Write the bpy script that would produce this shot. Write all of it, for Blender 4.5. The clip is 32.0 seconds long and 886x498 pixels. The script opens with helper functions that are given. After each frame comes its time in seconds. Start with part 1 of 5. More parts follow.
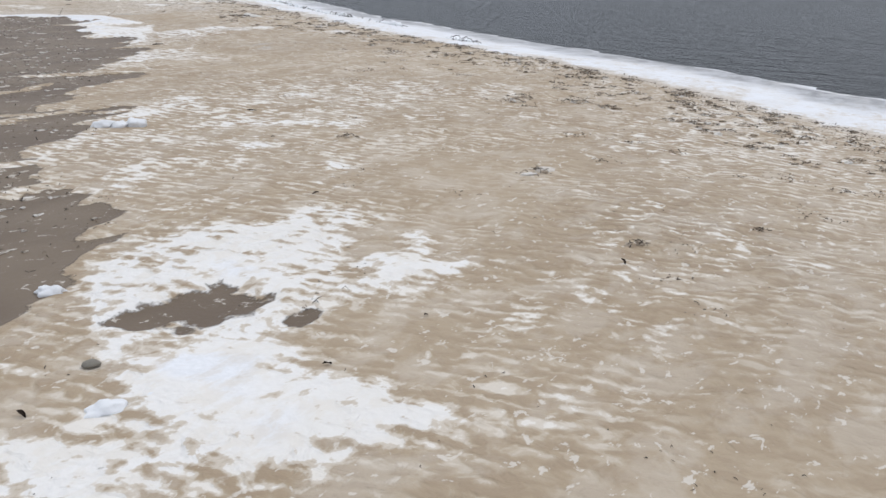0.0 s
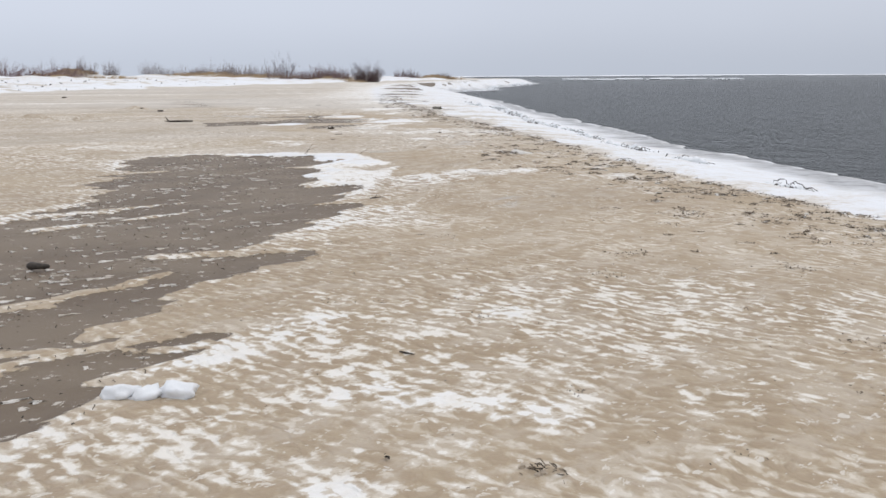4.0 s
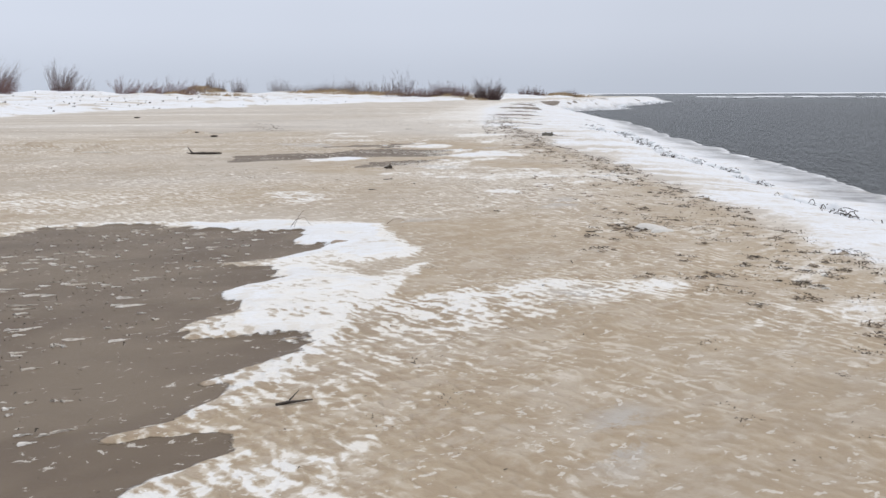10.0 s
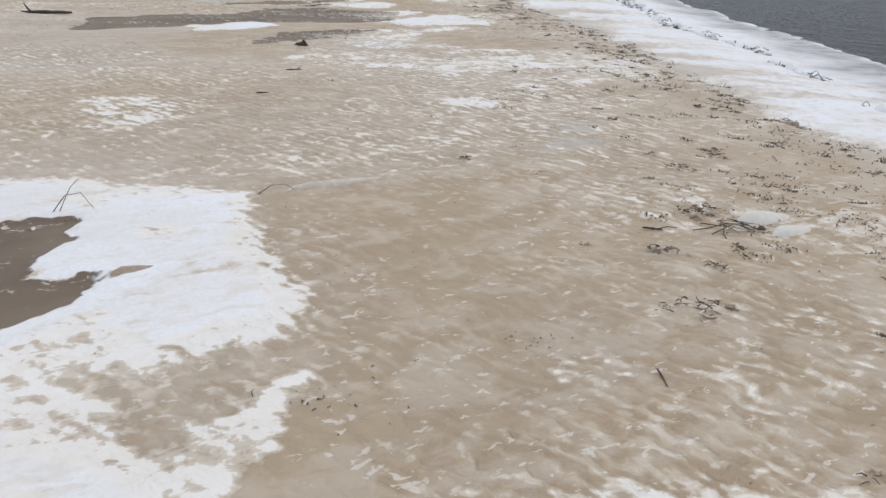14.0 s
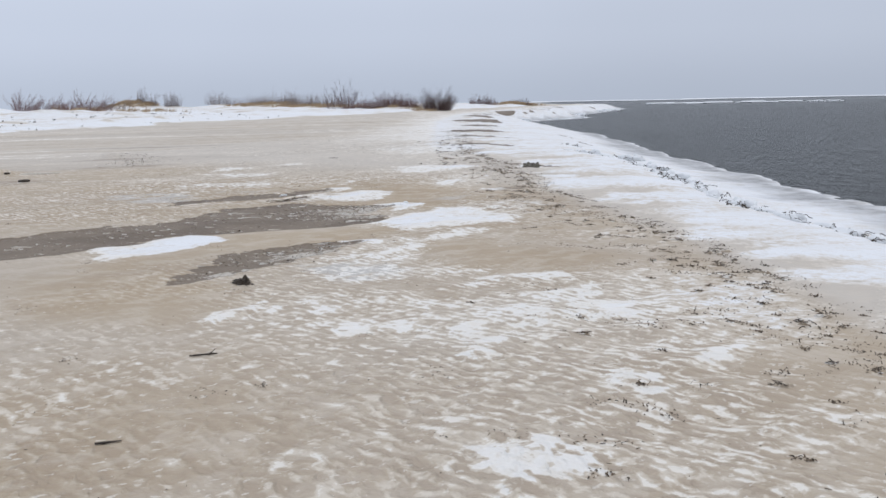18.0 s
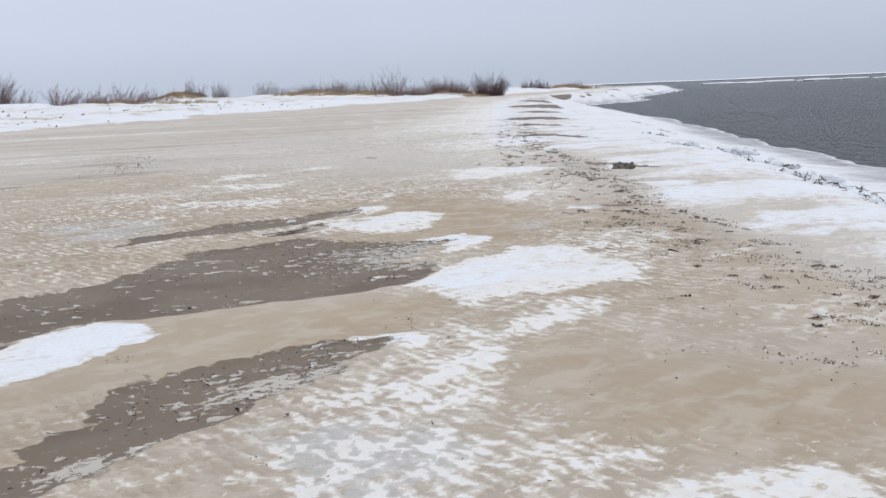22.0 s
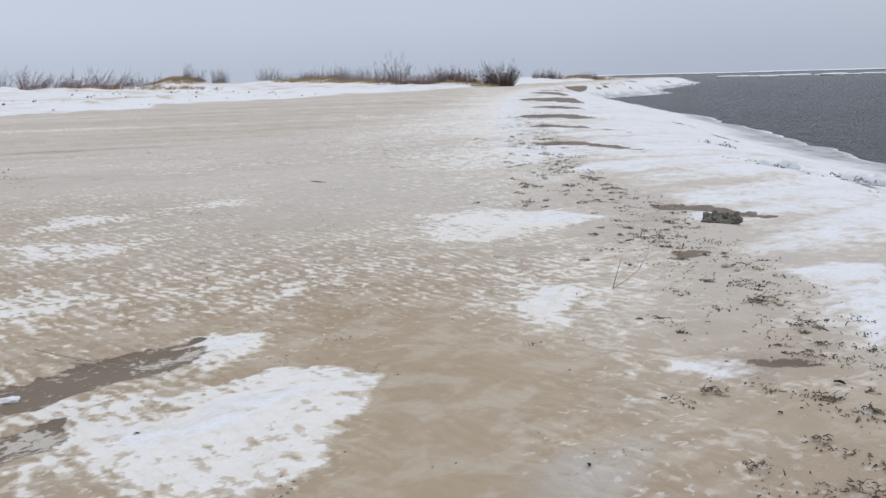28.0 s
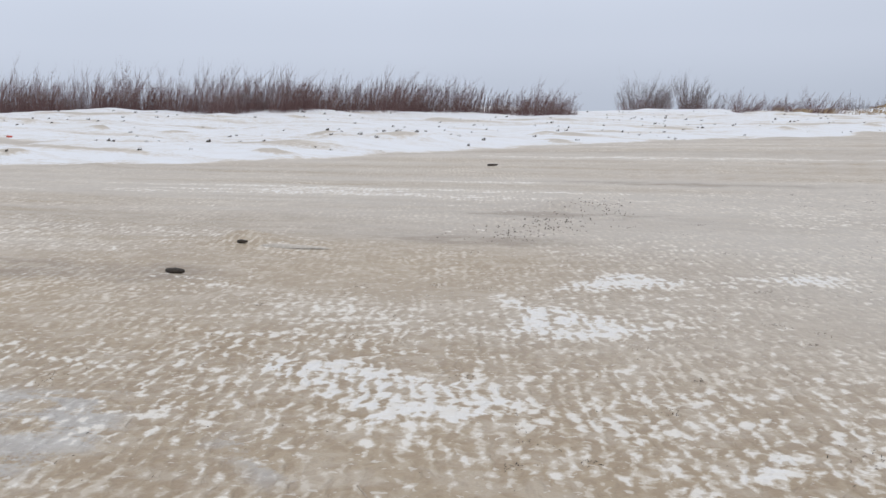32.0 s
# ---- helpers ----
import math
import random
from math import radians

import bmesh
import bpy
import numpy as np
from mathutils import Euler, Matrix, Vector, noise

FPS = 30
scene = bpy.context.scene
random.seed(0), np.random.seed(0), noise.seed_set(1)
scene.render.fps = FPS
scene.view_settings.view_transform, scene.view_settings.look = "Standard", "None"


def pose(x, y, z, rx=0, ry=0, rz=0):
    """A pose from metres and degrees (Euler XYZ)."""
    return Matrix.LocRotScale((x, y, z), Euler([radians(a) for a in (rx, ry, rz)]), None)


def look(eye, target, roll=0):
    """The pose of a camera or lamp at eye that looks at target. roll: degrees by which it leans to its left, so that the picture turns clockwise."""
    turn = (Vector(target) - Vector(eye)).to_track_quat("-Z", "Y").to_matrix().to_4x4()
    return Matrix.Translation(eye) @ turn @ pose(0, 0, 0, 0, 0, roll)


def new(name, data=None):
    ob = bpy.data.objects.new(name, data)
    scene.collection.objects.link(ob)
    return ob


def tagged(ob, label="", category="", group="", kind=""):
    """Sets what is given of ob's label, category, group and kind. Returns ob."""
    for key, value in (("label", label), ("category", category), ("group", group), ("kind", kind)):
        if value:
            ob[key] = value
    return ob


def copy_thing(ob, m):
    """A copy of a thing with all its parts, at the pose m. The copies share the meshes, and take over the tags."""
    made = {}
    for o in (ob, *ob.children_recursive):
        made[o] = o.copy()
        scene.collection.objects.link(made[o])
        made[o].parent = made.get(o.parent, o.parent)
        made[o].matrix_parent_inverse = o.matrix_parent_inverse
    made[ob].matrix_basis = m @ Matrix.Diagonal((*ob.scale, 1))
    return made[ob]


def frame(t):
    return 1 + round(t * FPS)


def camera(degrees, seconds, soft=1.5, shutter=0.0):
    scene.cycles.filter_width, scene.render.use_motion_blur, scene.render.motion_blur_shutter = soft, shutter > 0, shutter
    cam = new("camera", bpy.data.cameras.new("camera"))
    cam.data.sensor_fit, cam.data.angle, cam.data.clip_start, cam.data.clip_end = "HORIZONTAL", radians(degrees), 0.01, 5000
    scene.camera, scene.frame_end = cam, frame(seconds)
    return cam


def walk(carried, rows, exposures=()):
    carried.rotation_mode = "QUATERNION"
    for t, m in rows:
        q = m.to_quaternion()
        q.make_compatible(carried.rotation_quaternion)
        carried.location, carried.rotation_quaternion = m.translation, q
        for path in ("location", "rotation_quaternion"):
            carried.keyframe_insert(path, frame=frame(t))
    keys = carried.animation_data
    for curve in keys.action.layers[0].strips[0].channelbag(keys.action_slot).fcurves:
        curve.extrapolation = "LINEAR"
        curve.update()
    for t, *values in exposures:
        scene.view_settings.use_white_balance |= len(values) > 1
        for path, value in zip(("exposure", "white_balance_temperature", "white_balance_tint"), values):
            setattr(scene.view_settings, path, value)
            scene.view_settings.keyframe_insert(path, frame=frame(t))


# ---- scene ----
cam = camera(53.9, 32.0)
METRES, EYE, TILT, LEAN, TURN = 31.915, 1.5, -0.1, 1.3, 0.0
ROWS = [
    (0.0, 0.0, 0.0, 0.0, 0.88, -18.44, -2.66),
    (0.5, 0.0023, 0.0145, 0.0003, 3.77, -17.62, -1.41),
    (1.0, 0.0032, 0.0302, 0.0005, 4.61, -16.57, -1.31),
    (1.5, 0.0037, 0.0452, 0.0018, 5.83, -15.69, -0.6),
    (2.0, 0.005, 0.0607, 0.002, 8.8, -15.02, -0.05),
    (2.5, 0.0029, 0.0769, 0.0017, 10.22, -14.61, -0.3),
    (3.0, 0.0022, 0.0934, 0.0016, 14.73, -14.22, 0.01),
    (3.5, -0.0016, 0.1086, 0.0015, 17.5, -13.48, -1.26),
    (4.0, -0.0035, 0.1229, 0.0017, 20.68, -11.53, -0.92),
    (4.5, -0.0054, 0.1389, 0.0013, 22.77, -11.19, -1.24),
    (6.5, -0.0193, 0.2018, 0.0022, 28.25, -10.24, -0.7),
    (7.0, -0.0256, 0.2175, 0.0016, 28.18, -11.02, -0.94),
    (7.5, -0.0297, 0.2328, 0.0025, 29.12, -10.65, -0.38),
    (8.0, -0.033, 0.2479, 0.0027, 32.29, -9.5, 0.12),
    (8.5, -0.038, 0.2629, 0.0033, 31.37, -9.26, -0.74),
    (9.0, -0.0419, 0.2794, 0.0032, 31.23, -9.68, -0.97),
    (9.5, -0.0506, 0.2943, 0.0026, 28.77, -10.56, -2.44),
    (10.0, -0.0574, 0.3092, 0.0027, 28.97, -10.57, -0.96),
    (10.5, -0.0676, 0.325, 0.0022, 27.95, -10.95, -0.96),
    (11.0, -0.0739, 0.3413, 0.003, 23.45, -12.64, -0.59),
    (11.5, -0.0797, 0.3566, 0.0033, 20.73, -13.49, -1.06),
    (12.0, -0.0872, 0.3718, 0.0037, 18.3, -13.87, -0.91),
    (12.5, -0.0935, 0.3885, 0.0032, 20.12, -16.29, -0.06),
    (13.0, -0.1031, 0.404, 0.0031, 22.61, -17.89, -1.28),
    (13.5, -0.1111, 0.4203, 0.0026, 25.23, -19.22, -0.14),
    (14.0, -0.1225, 0.4355, 0.0024, 25.82, -20.22, -2.64),
    (14.5, -0.1304, 0.4497, 0.0033, 26.07, -17.87, -1.29),
    (15.0, -0.1385, 0.4649, 0.0041, 24.15, -14.21, -2.45),
    (15.5, -0.1461, 0.4784, 0.0058, 24.14, -10.94, -1.38),
    (17.5, -0.1753, 0.5361, 0.0043, 24.41, -9.53, -0.98),
    (18.0, -0.1816, 0.5514, 0.0041, 25.63, -9.92, -0.11),
    (18.5, -0.1902, 0.5657, 0.004, 26.64, -9.93, 0.37),
    (19.0, -0.1982, 0.581, 0.0043, 26.33, -10.29, 1.28),
    (19.5, -0.205, 0.5942, 0.0043, 27.03, -10.86, 0.8),
    (20.0, -0.2141, 0.6084, 0.0044, 26.49, -10.87, 0.69),
    (20.5, -0.2226, 0.6239, 0.0038, 28.64, -10.74, 2.0),
    (21.0, -0.232, 0.6387, 0.0037, 29.03, -10.62, 1.65),
    (21.5, -0.238, 0.6539, 0.0035, 29.75, -10.37, 2.34),
    (22.0, -0.2466, 0.669, 0.003, 28.85, -10.82, 1.13),
    (22.5, -0.253, 0.6823, 0.0033, 28.3, -11.18, 1.8),
    (23.0, -0.2608, 0.6973, 0.0033, 28.59, -11.0, 1.22),
    (23.5, -0.2693, 0.7114, 0.0041, 28.97, -9.71, 1.3),
    (24.0, -0.2765, 0.726, 0.0042, 31.26, -8.25, 2.44),
    (24.5, -0.284, 0.7394, 0.0045, 29.72, -7.32, 1.82),
    (26.5, -0.3108, 0.7942, 0.0034, 30.67, -7.78, 1.42),
    (27.0, -0.3175, 0.8101, 0.004, 26.98, -8.27, 1.56),
    (27.5, -0.3222, 0.8265, 0.0037, 27.87, -9.47, 2.76),
    (28.0, -0.3291, 0.8422, 0.0027, 29.5, -11.54, 0.26),
    (28.5, -0.3316, 0.8544, 0.0022, 35.45, -11.81, -0.33),
    (29.0, -0.3348, 0.8684, 0.0015, 39.2, -14.32, -1.52),
    (29.5, -0.341, 0.8819, 0.0022, 47.27, -17.71, -1.73),
    (30.0, -0.3447, 0.8943, 0.0024, 59.96, -18.22, 1.03),
    (30.5, -0.3512, 0.903, 0.0036, 62.12, -13.08, 1.42),
    (31.0, -0.353, 0.9114, 0.0053, 64.18, -10.27, 2.2),
    (31.5, -0.3536, 0.9153, 0.0066, 70.68, -10.06, 1.41),
    (32.0, -0.3539, 0.9143, 0.007, 74.42, -10.04, 0.12),
]
walk(cam, [(t, pose(0, 0, EYE, TILT, LEAN, TURN) @ pose(METRES * x, METRES * y, METRES * z, 90 + pitch, roll, yaw)) for t, x, y, z, yaw, pitch, roll in ROWS],
     [(0, 0.11, 6380, 10), (2, 0.23, 6480, 10), (4, 0.16, 6580, 10), (7, 0.13, 6570, 10), (9, 0.07, 6550, 10), (10, 0.14, 6550, 10), (12, -0.04, 6500, 10), (13, 0.0, 6520, 10), (16, 0.0, 6350, 10), (18, -0.02, 6290, 10), (21, 0.05, 6300, 10), (23, 0.06, 6300, 10), (24, 0.02, 6290, 10), (26, -0.03, 6300, 10), (28, -0.06, 6320, 10), (30, -0.07, 6480, 10), (32, -0.05, 6420, 10)])


# ---- world and light: a flat overcast winter sky ----
world = bpy.data.worlds.new("overcast_sky")
scene.world = world
world.use_nodes = True
wt = world.node_tree
wt.nodes.clear()
w_out = wt.nodes.new("ShaderNodeOutputWorld")
w_bg = wt.nodes.new("ShaderNodeBackground")
w_sky = wt.nodes.new("ShaderNodeTexSky")
w_sky.sky_type = "NISHITA"
w_sky.sun_disc = False
w_sky.sun_elevation, w_sky.sun_rotation = radians(38), radians(60)
w_sky.dust_density, w_sky.air_density = 4.0, 1.0
w_dim = wt.nodes.new("ShaderNodeVectorMath")
w_dim.operation = "SCALE"
w_dim.inputs["Scale"].default_value = 0.08
w_co = wt.nodes.new("ShaderNodeTexCoord")
w_sep = wt.nodes.new("ShaderNodeSeparateXYZ")
w_ramp = wt.nodes.new("ShaderNodeValToRGB")
w_ramp.color_ramp.interpolation = "EASE"
w_ramp.color_ramp.elements[0].position = 0.0
w_ramp.color_ramp.elements[0].color = (0.495, 0.545, 0.64, 1)
w_ramp.color_ramp.elements[1].position = 1.0
w_ramp.color_ramp.elements[1].color = (1.12, 1.16, 1.24, 1)
for spot, tone in ((0.08, (0.575, 0.625, 0.73, 1)), (0.2, (0.68, 0.73, 0.84, 1)), (0.5, (0.92, 0.96, 1.05, 1))):
    w_ramp.color_ramp.elements.new(spot).color = tone
w_cloud = wt.nodes.new("ShaderNodeTexNoise")
w_cloud.inputs["Scale"].default_value, w_cloud.inputs["Detail"].default_value = 2.2, 3.0
w_mod = wt.nodes.new("ShaderNodeMapRange")
w_mod.inputs["From Min"].default_value, w_mod.inputs["From Max"].default_value = 0.3, 0.7
w_mod.inputs["To Min"].default_value, w_mod.inputs["To Max"].default_value = 0.97, 1.03
w_mul = wt.nodes.new("ShaderNodeVectorMath")
w_mul.operation = "SCALE"
w_mix = wt.nodes.new("ShaderNodeMix")
w_mix.data_type = "RGBA"
w_mix.inputs["Factor"].default_value = 0.94
wt.links.new(w_co.outputs["Generated"], w_sep.inputs[0])
wt.links.new(w_co.outputs["Generated"], w_cloud.inputs["Vector"])
w_west = wt.nodes.new("ShaderNodeMapRange")
w_west.inputs["From Min"].default_value, w_west.inputs["From Max"].default_value = 0.2, -1.0
w_west.inputs["To Min"].default_value, w_west.inputs["To Max"].default_value = 0.93, 1.10
w_both = wt.nodes.new("ShaderNodeMath")
w_both.operation = "MULTIPLY"
wt.links.new(w_sep.outputs["X"], w_west.inputs["Value"])
wt.links.new(w_mod.outputs["Result"], w_both.inputs[0])
wt.links.new(w_west.outputs["Result"], w_both.inputs[1])
wt.links.new(w_cloud.outputs["Fac"], w_mod.inputs["Value"])
wt.links.new(w_sep.outputs["Z"], w_ramp.inputs["Fac"])
wt.links.new(w_ramp.outputs["Color"], w_mul.inputs[0])
wt.links.new(w_both.outputs[0], w_mul.inputs["Scale"])
wt.links.new(w_sky.outputs["Color"], w_dim.inputs[0])
wt.links.new(w_dim.outputs["Vector"], w_mix.inputs["A"])
wt.links.new(w_mul.outputs["Vector"], w_mix.inputs["B"])
wt.links.new(w_mix.outputs["Result"], w_bg.inputs["Color"])
wt.links.new(w_bg.outputs["Background"], w_out.inputs["Surface"])

sun_data = bpy.data.lights.new("sun", "SUN")
sun_data.energy, sun_data.angle, sun_data.color = 0.5, radians(30), (1.0, 0.97, 0.93)
sun = new("sun", sun_data)
sun.matrix_world = look((20, 20, 30), (0, 8, 0))

# ---- plan: shore, lines and levels (x east, y ahead, z up) ----
SEA = -0.30
WIND = Vector((0.5, 0.866))
SHORE_Y = np.array([-4000, -60, 0, 12.3, 15.1, 20.6, 26.5, 34, 42.5, 49, 62, 70, 84, 95, 100, 104, 109, 118, 125, 135, 150, 183, 215, 235, 250, 300, 4000.0])
SHORE_X = np.array([40, 24, 10.4, 6.0, 4.6, 1.3, -1.8, -5.2, -9.1, -12, -17.4, -20.8, -28, -33.2, -37.5, -39, -38, -36.8, -37, -42, -45.5, -50, -56, -60, -70, -200, -4000.0])
WHITE_Y = np.array([-60, 6, 9, 11.3, 14.2, 16.4, 19.1, 21.2, 24, 27, 29.5, 31.5, 36, 39, 50, 66, 84, 110, 218.0])
WHITE_X = np.array([18, 5.6, 4.1, 2.9, 0.9, -1.2, -2.9, -4.0, -5.6, -7.2, -8.9, -10.4, -13.0, -15, -20.5, -28.0, -35, -43, -66.0])
FOOT_Y = np.array([-200, 0, 25, 31, 40, 48, 55, 63, 83, 110, 190, 230.0])
FOOT_X = np.array([-33, -33.0, -33.6, -34, -38, -40, -41.8, -44.5, -49, -52.5, -68, -85.0])


# hummocks: centre, radius, height, bareness
HUMMOCKS = [(-134, 145, 4.2, 1.25, 1.0), (-128.5, 150.5, 2.0, 0.5, 0.8), (-90, 134, 6.0, 0.5, 0.9), (-100, 141, 6.0, 0.55, 0.9), (-146, 183, 5.0, 0.7, 0.9), (-58, 112, 3.0, 0.35, 0.6),
            (-17.2, 22.2, 0.3, 0.15, 1), (-19.1, 22.4, 0.35, 0.13, 1), (-23.3, 34.3, 0.4, 0.12, 1), (-21.7, 29.6, 0.35, 0.11, 1), (-18.0, 23.3, 0.3, 0.1, 1), (-29.4, 47.2, 0.4, 0.12, 1)]
mound_rng = random.Random(123)
for mound_k in range(46):
    mound_y = mound_rng.uniform(12, 72)
    HUMMOCKS.append((-33.6 - max(0.0, mound_y - 30) * 0.32 - (mound_rng.uniform(0, 4) if mound_k < 16 else mound_rng.uniform(2, 24)), mound_y, mound_rng.uniform(0.3, 0.75), mound_rng.uniform(0.1, 0.24), 0.9))


def smooth(lo, hi, v):
    k = np.clip((v - lo) / (hi - lo), 0, 1)
    return k * k * (3 - 2 * k)


def lattice(ix, iy, seed):
    n = (ix.astype(np.int64) * 374761393 + iy.astype(np.int64) * 668265263 + seed * 974711) & 0x7FFFFFFF
    n = ((n ^ (n >> 13)) * 1274126177) & 0x7FFFFFFF
    return ((n ^ (n >> 16)) & 0xFFFF) / 65535.0


def grain(x, y, size, seed=1, octaves=3):
    """Value noise from 0 to 1 with features of that size in metres."""
    total, weight, sum_w = 0.0, 1.0, 0.0
    for k in range(octaves):
        fx, fy = x / size * 2 ** k, y / size * 2 ** k
        ix, iy = np.floor(fx), np.floor(fy)
        u, v = fx - ix, fy - iy
        u, v = u * u * (3 - 2 * u), v * v * (3 - 2 * v)
        a, b = lattice(ix, iy, seed + k), lattice(ix + 1, iy, seed + k)
        c, d = lattice(ix, iy + 1, seed + k), lattice(ix + 1, iy + 1, seed + k)
        total = total + weight * (a * (1 - u) * (1 - v) + b * u * (1 - v) + c * (1 - u) * v + d * u * v)
        sum_w += weight
        weight *= 0.5
    return total / sum_w


def along_wind(x, y):
    return x * WIND.x + y * WIND.y, x * WIND.y - y * WIND.x


def inside_area(x, y, outline):
    """Signed distance to the edge of an area, positive inside."""
    pts = np.array(outline, float).reshape(-1, 2)
    best = np.full(x.shape, 1e9)
    odd = np.zeros(x.shape, bool)
    for (ax, ay), (bx, by) in zip(pts, np.roll(pts, -1, axis=0)):
        ex, ey = bx - ax, by - ay
        h = np.clip(((x - ax) * ex + (y - ay) * ey) / (ex * ex + ey * ey), 0, 1)
        best = np.minimum(best, (x - ax - h * ex) ** 2 + (y - ay - h * ey) ** 2)
        cross = ((ay > y) != (by > y)) & (x < ax + (y - ay) * ex / (ey if abs(ey) > 1e-9 else 1e-9))
        odd ^= cross
    d = np.sqrt(best)
    return np.where(odd, d, -d)


def streak(x, y, ax, ay, ra, bx, by, rb):
    """Signed distance, positive inside, to a stroke whose half width goes from ra to rb."""
    ex, ey = bx - ax, by - ay
    h = np.clip(((x - ax) * ex + (y - ay) * ey) / (ex * ex + ey * ey), 0, 1)
    return ra + (rb - ra) * h - np.hypot(x - ax - h * ex, y - ay - h * ey)


def shore_distance(x, y):
    xs = np.interp(y, SHORE_Y, SHORE_X)
    return (xs - x) * 0.905 + 0.75 * (grain(x, y, 2.6, 71) - 0.5) + 0.45 * (grain(x, y, 0.7, 73) - 0.5)


def hummocks(x, y, bare=False):
    z = np.zeros(np.shape(x))
    for hx, hy, hr, hh, hb in HUMMOCKS:
        near = (np.abs(x - hx) < hr * 3) & (np.abs(y - hy) < hr * 3)
        if near.any():
            px, py = x[near] - hx, y[near] - hy
            along, across = px * WIND.x + py * WIND.y, px * WIND.y - py * WIND.x
            stretch = np.where(along > 0, 1.9, 0.8) * hr
            r2 = (along / stretch) ** 2 + (across / hr) ** 2
            bump_z = np.exp(-r2 * 1.6) * (0.75 + 0.5 * grain(x[near], y[near], hr * 0.5, 81))
            z[near] = np.maximum(z[near], bump_z * (hb if bare else hh))
    return z


def height(x, y):
    """The ground's level."""
    x, y = np.asarray(x, float), np.asarray(y, float)
    s = shore_distance(x, y)
    off = np.interp(y, [-5, 22, 28, 40], [0.085, 0.085, -0.01, 0.02])
    base = 0.0227 * np.minimum(-x, 34 + 0.25 * np.maximum(-x - 34, 0)) + off
    base = np.minimum(base, 1.35)
    inland = np.interp(y, FOOT_Y, FOOT_X) - x
    dune = 0.32 * smooth(0, 4, inland) + np.interp(y, [-60, 60, 90, 400], [0.9, 0.62, 0.35, 0.3]) * smooth(4, 26, inland)
    lumps = (grain(x, y, 5.0, 11) - 0.5) * 0.5 + (grain(x, y, 1.6, 12) - 0.5) * 0.3
    dune = dune + 0.2 * smooth(20, 26, inland) * (1 - smooth(52, 60, y))
    dune = dune + 0.32 * np.exp(-((inland - 26.6) / 1.0) ** 2) * smooth(0.35, 0.7, grain(x, y, 7.0, 13)) * (y < 70) * (y > -10)
    z = base + dune + lumps * smooth(0, 5, inland) + hummocks(x, y)
    berm = 0.05 * np.exp(-((s - 6.2) / 1.6) ** 2)
    rough = smooth(3.2, 4.6, s) * (1 - smooth(7.5, 9.5, s))
    z = z + berm + (grain(x, y, 1.2, 21) - 0.5) * 0.045 + (grain(x, y, 0.35, 23) - 0.5) * (0.012 + 0.05 * rough)
    k = smooth(-0.3, 4.6, s)
    z = SEA + 0.02 + (z - SEA - 0.02) * k
    return np.where(s < 0, SEA + 0.02 - 0.12 * np.minimum(-s, 30) , z)


def ground_at(x, y):
    return float(height(np.array([x]), np.array([y]))[0])


# damp bare sand, outlined where the blown sand and snow leave it free
DAMP_LONG = [-9.8, 15.6, -8.1, 16.62, -7.4, 16.65, -6.88, 16.4, -6.75, 15.7, -7.0, 15.05, -6.2, 15.12, -6.15, 14.3, -5.62, 14.08,
             -5.68, 13.5, -4.95, 13.75, -4.72, 13.3, -4.42, 12.0, -4.05, 11.0, -3.9, 9.9, -3.4, 10.15, -3.55, 9.45, -3.85, 8.75, -3.6, 8.0,
             -3.9, 7.4, -3.25, 7.65, -2.82, 7.55, -2.72, 6.6, -2.85, 5.7, -2.05, 4.95, -1.75, 4.2, -1.62, 3.4, -1.8, 2.9,
             -3.4, 2.2, -5.0, 6.0, -6.6, 9.0, -7.1, 11.3, -8.4, 13.3]
DAMP_CROSS = [-0.98, 3.6, -0.78, 3.36, -0.98, 3.12, -1.2, 2.94, -1.16, 3.25]
DAMP_WIDE = [-12.55, 25.15, -12.7, 24.6, -12.9, 23.6, -13.3, 22.2, -14.4, 23.6, -13.55, 25.9, -13.9, 27.5, -13.45, 28.5, -12.6, 28.6, -12.0, 28.95,
             -11.95, 27.8, -11.62, 27.95, -11.42, 27.2, -11.65, 26.6, -12.0, 26.15]
DAMP_NARROW = [-11.0, 23.25, -11.3, 24.2, -11.25, 24.65, -10.92, 25.48, -10.58, 25.56, -10.48, 25.05, -10.62, 24.5, -10.64, 23.8, -10.66, 23.2, -10.85, 22.9]
DAMP_END = [-15.3, 27.6, -14.82, 28.7, -14.55, 29.5, -14.14, 30.36, -14.04, 30.36, -14.05, 29.8, -14.12, 29.5, -14.08, 29.25, -14.5, 28.5, -14.9, 27.2]
DAMP_STROKES = [(-13.86, 28.55, 0.06, -13.84, 29.1, 0.09), (-15.0, 28.3, 0.12, -14.2, 30.4, 0.04), (-0.56, 3.2, 0.025, -0.52, 3.26, 0.03),
                (-12.9, 36.3, 0.32, -12.0, 36.4, 0.06), (-12.3, 33.65, 0.06, -12.15, 33.95, 0.1),
                (-11.2, 31.4, 0.09, -11.05, 31.5, 0.06)]
DAMP_STROKES += [(-17.3, 43.7, 0.55, -15.3, 43.0, 0.04), (-19.9, 48.9, 0.45, -17.0, 47.6, 0.05), (-21.6, 53.5, 1.0, -19.3, 52.1, 0.05), (-24.2, 59.9, 0.8, -21.9, 57.6, 0.05),
                 (-28.2, 68.8, 1.5, -24.1, 63.3, 0.1), (-33.2, 80.2, 1.0, -28.8, 73.7, 0.1)]
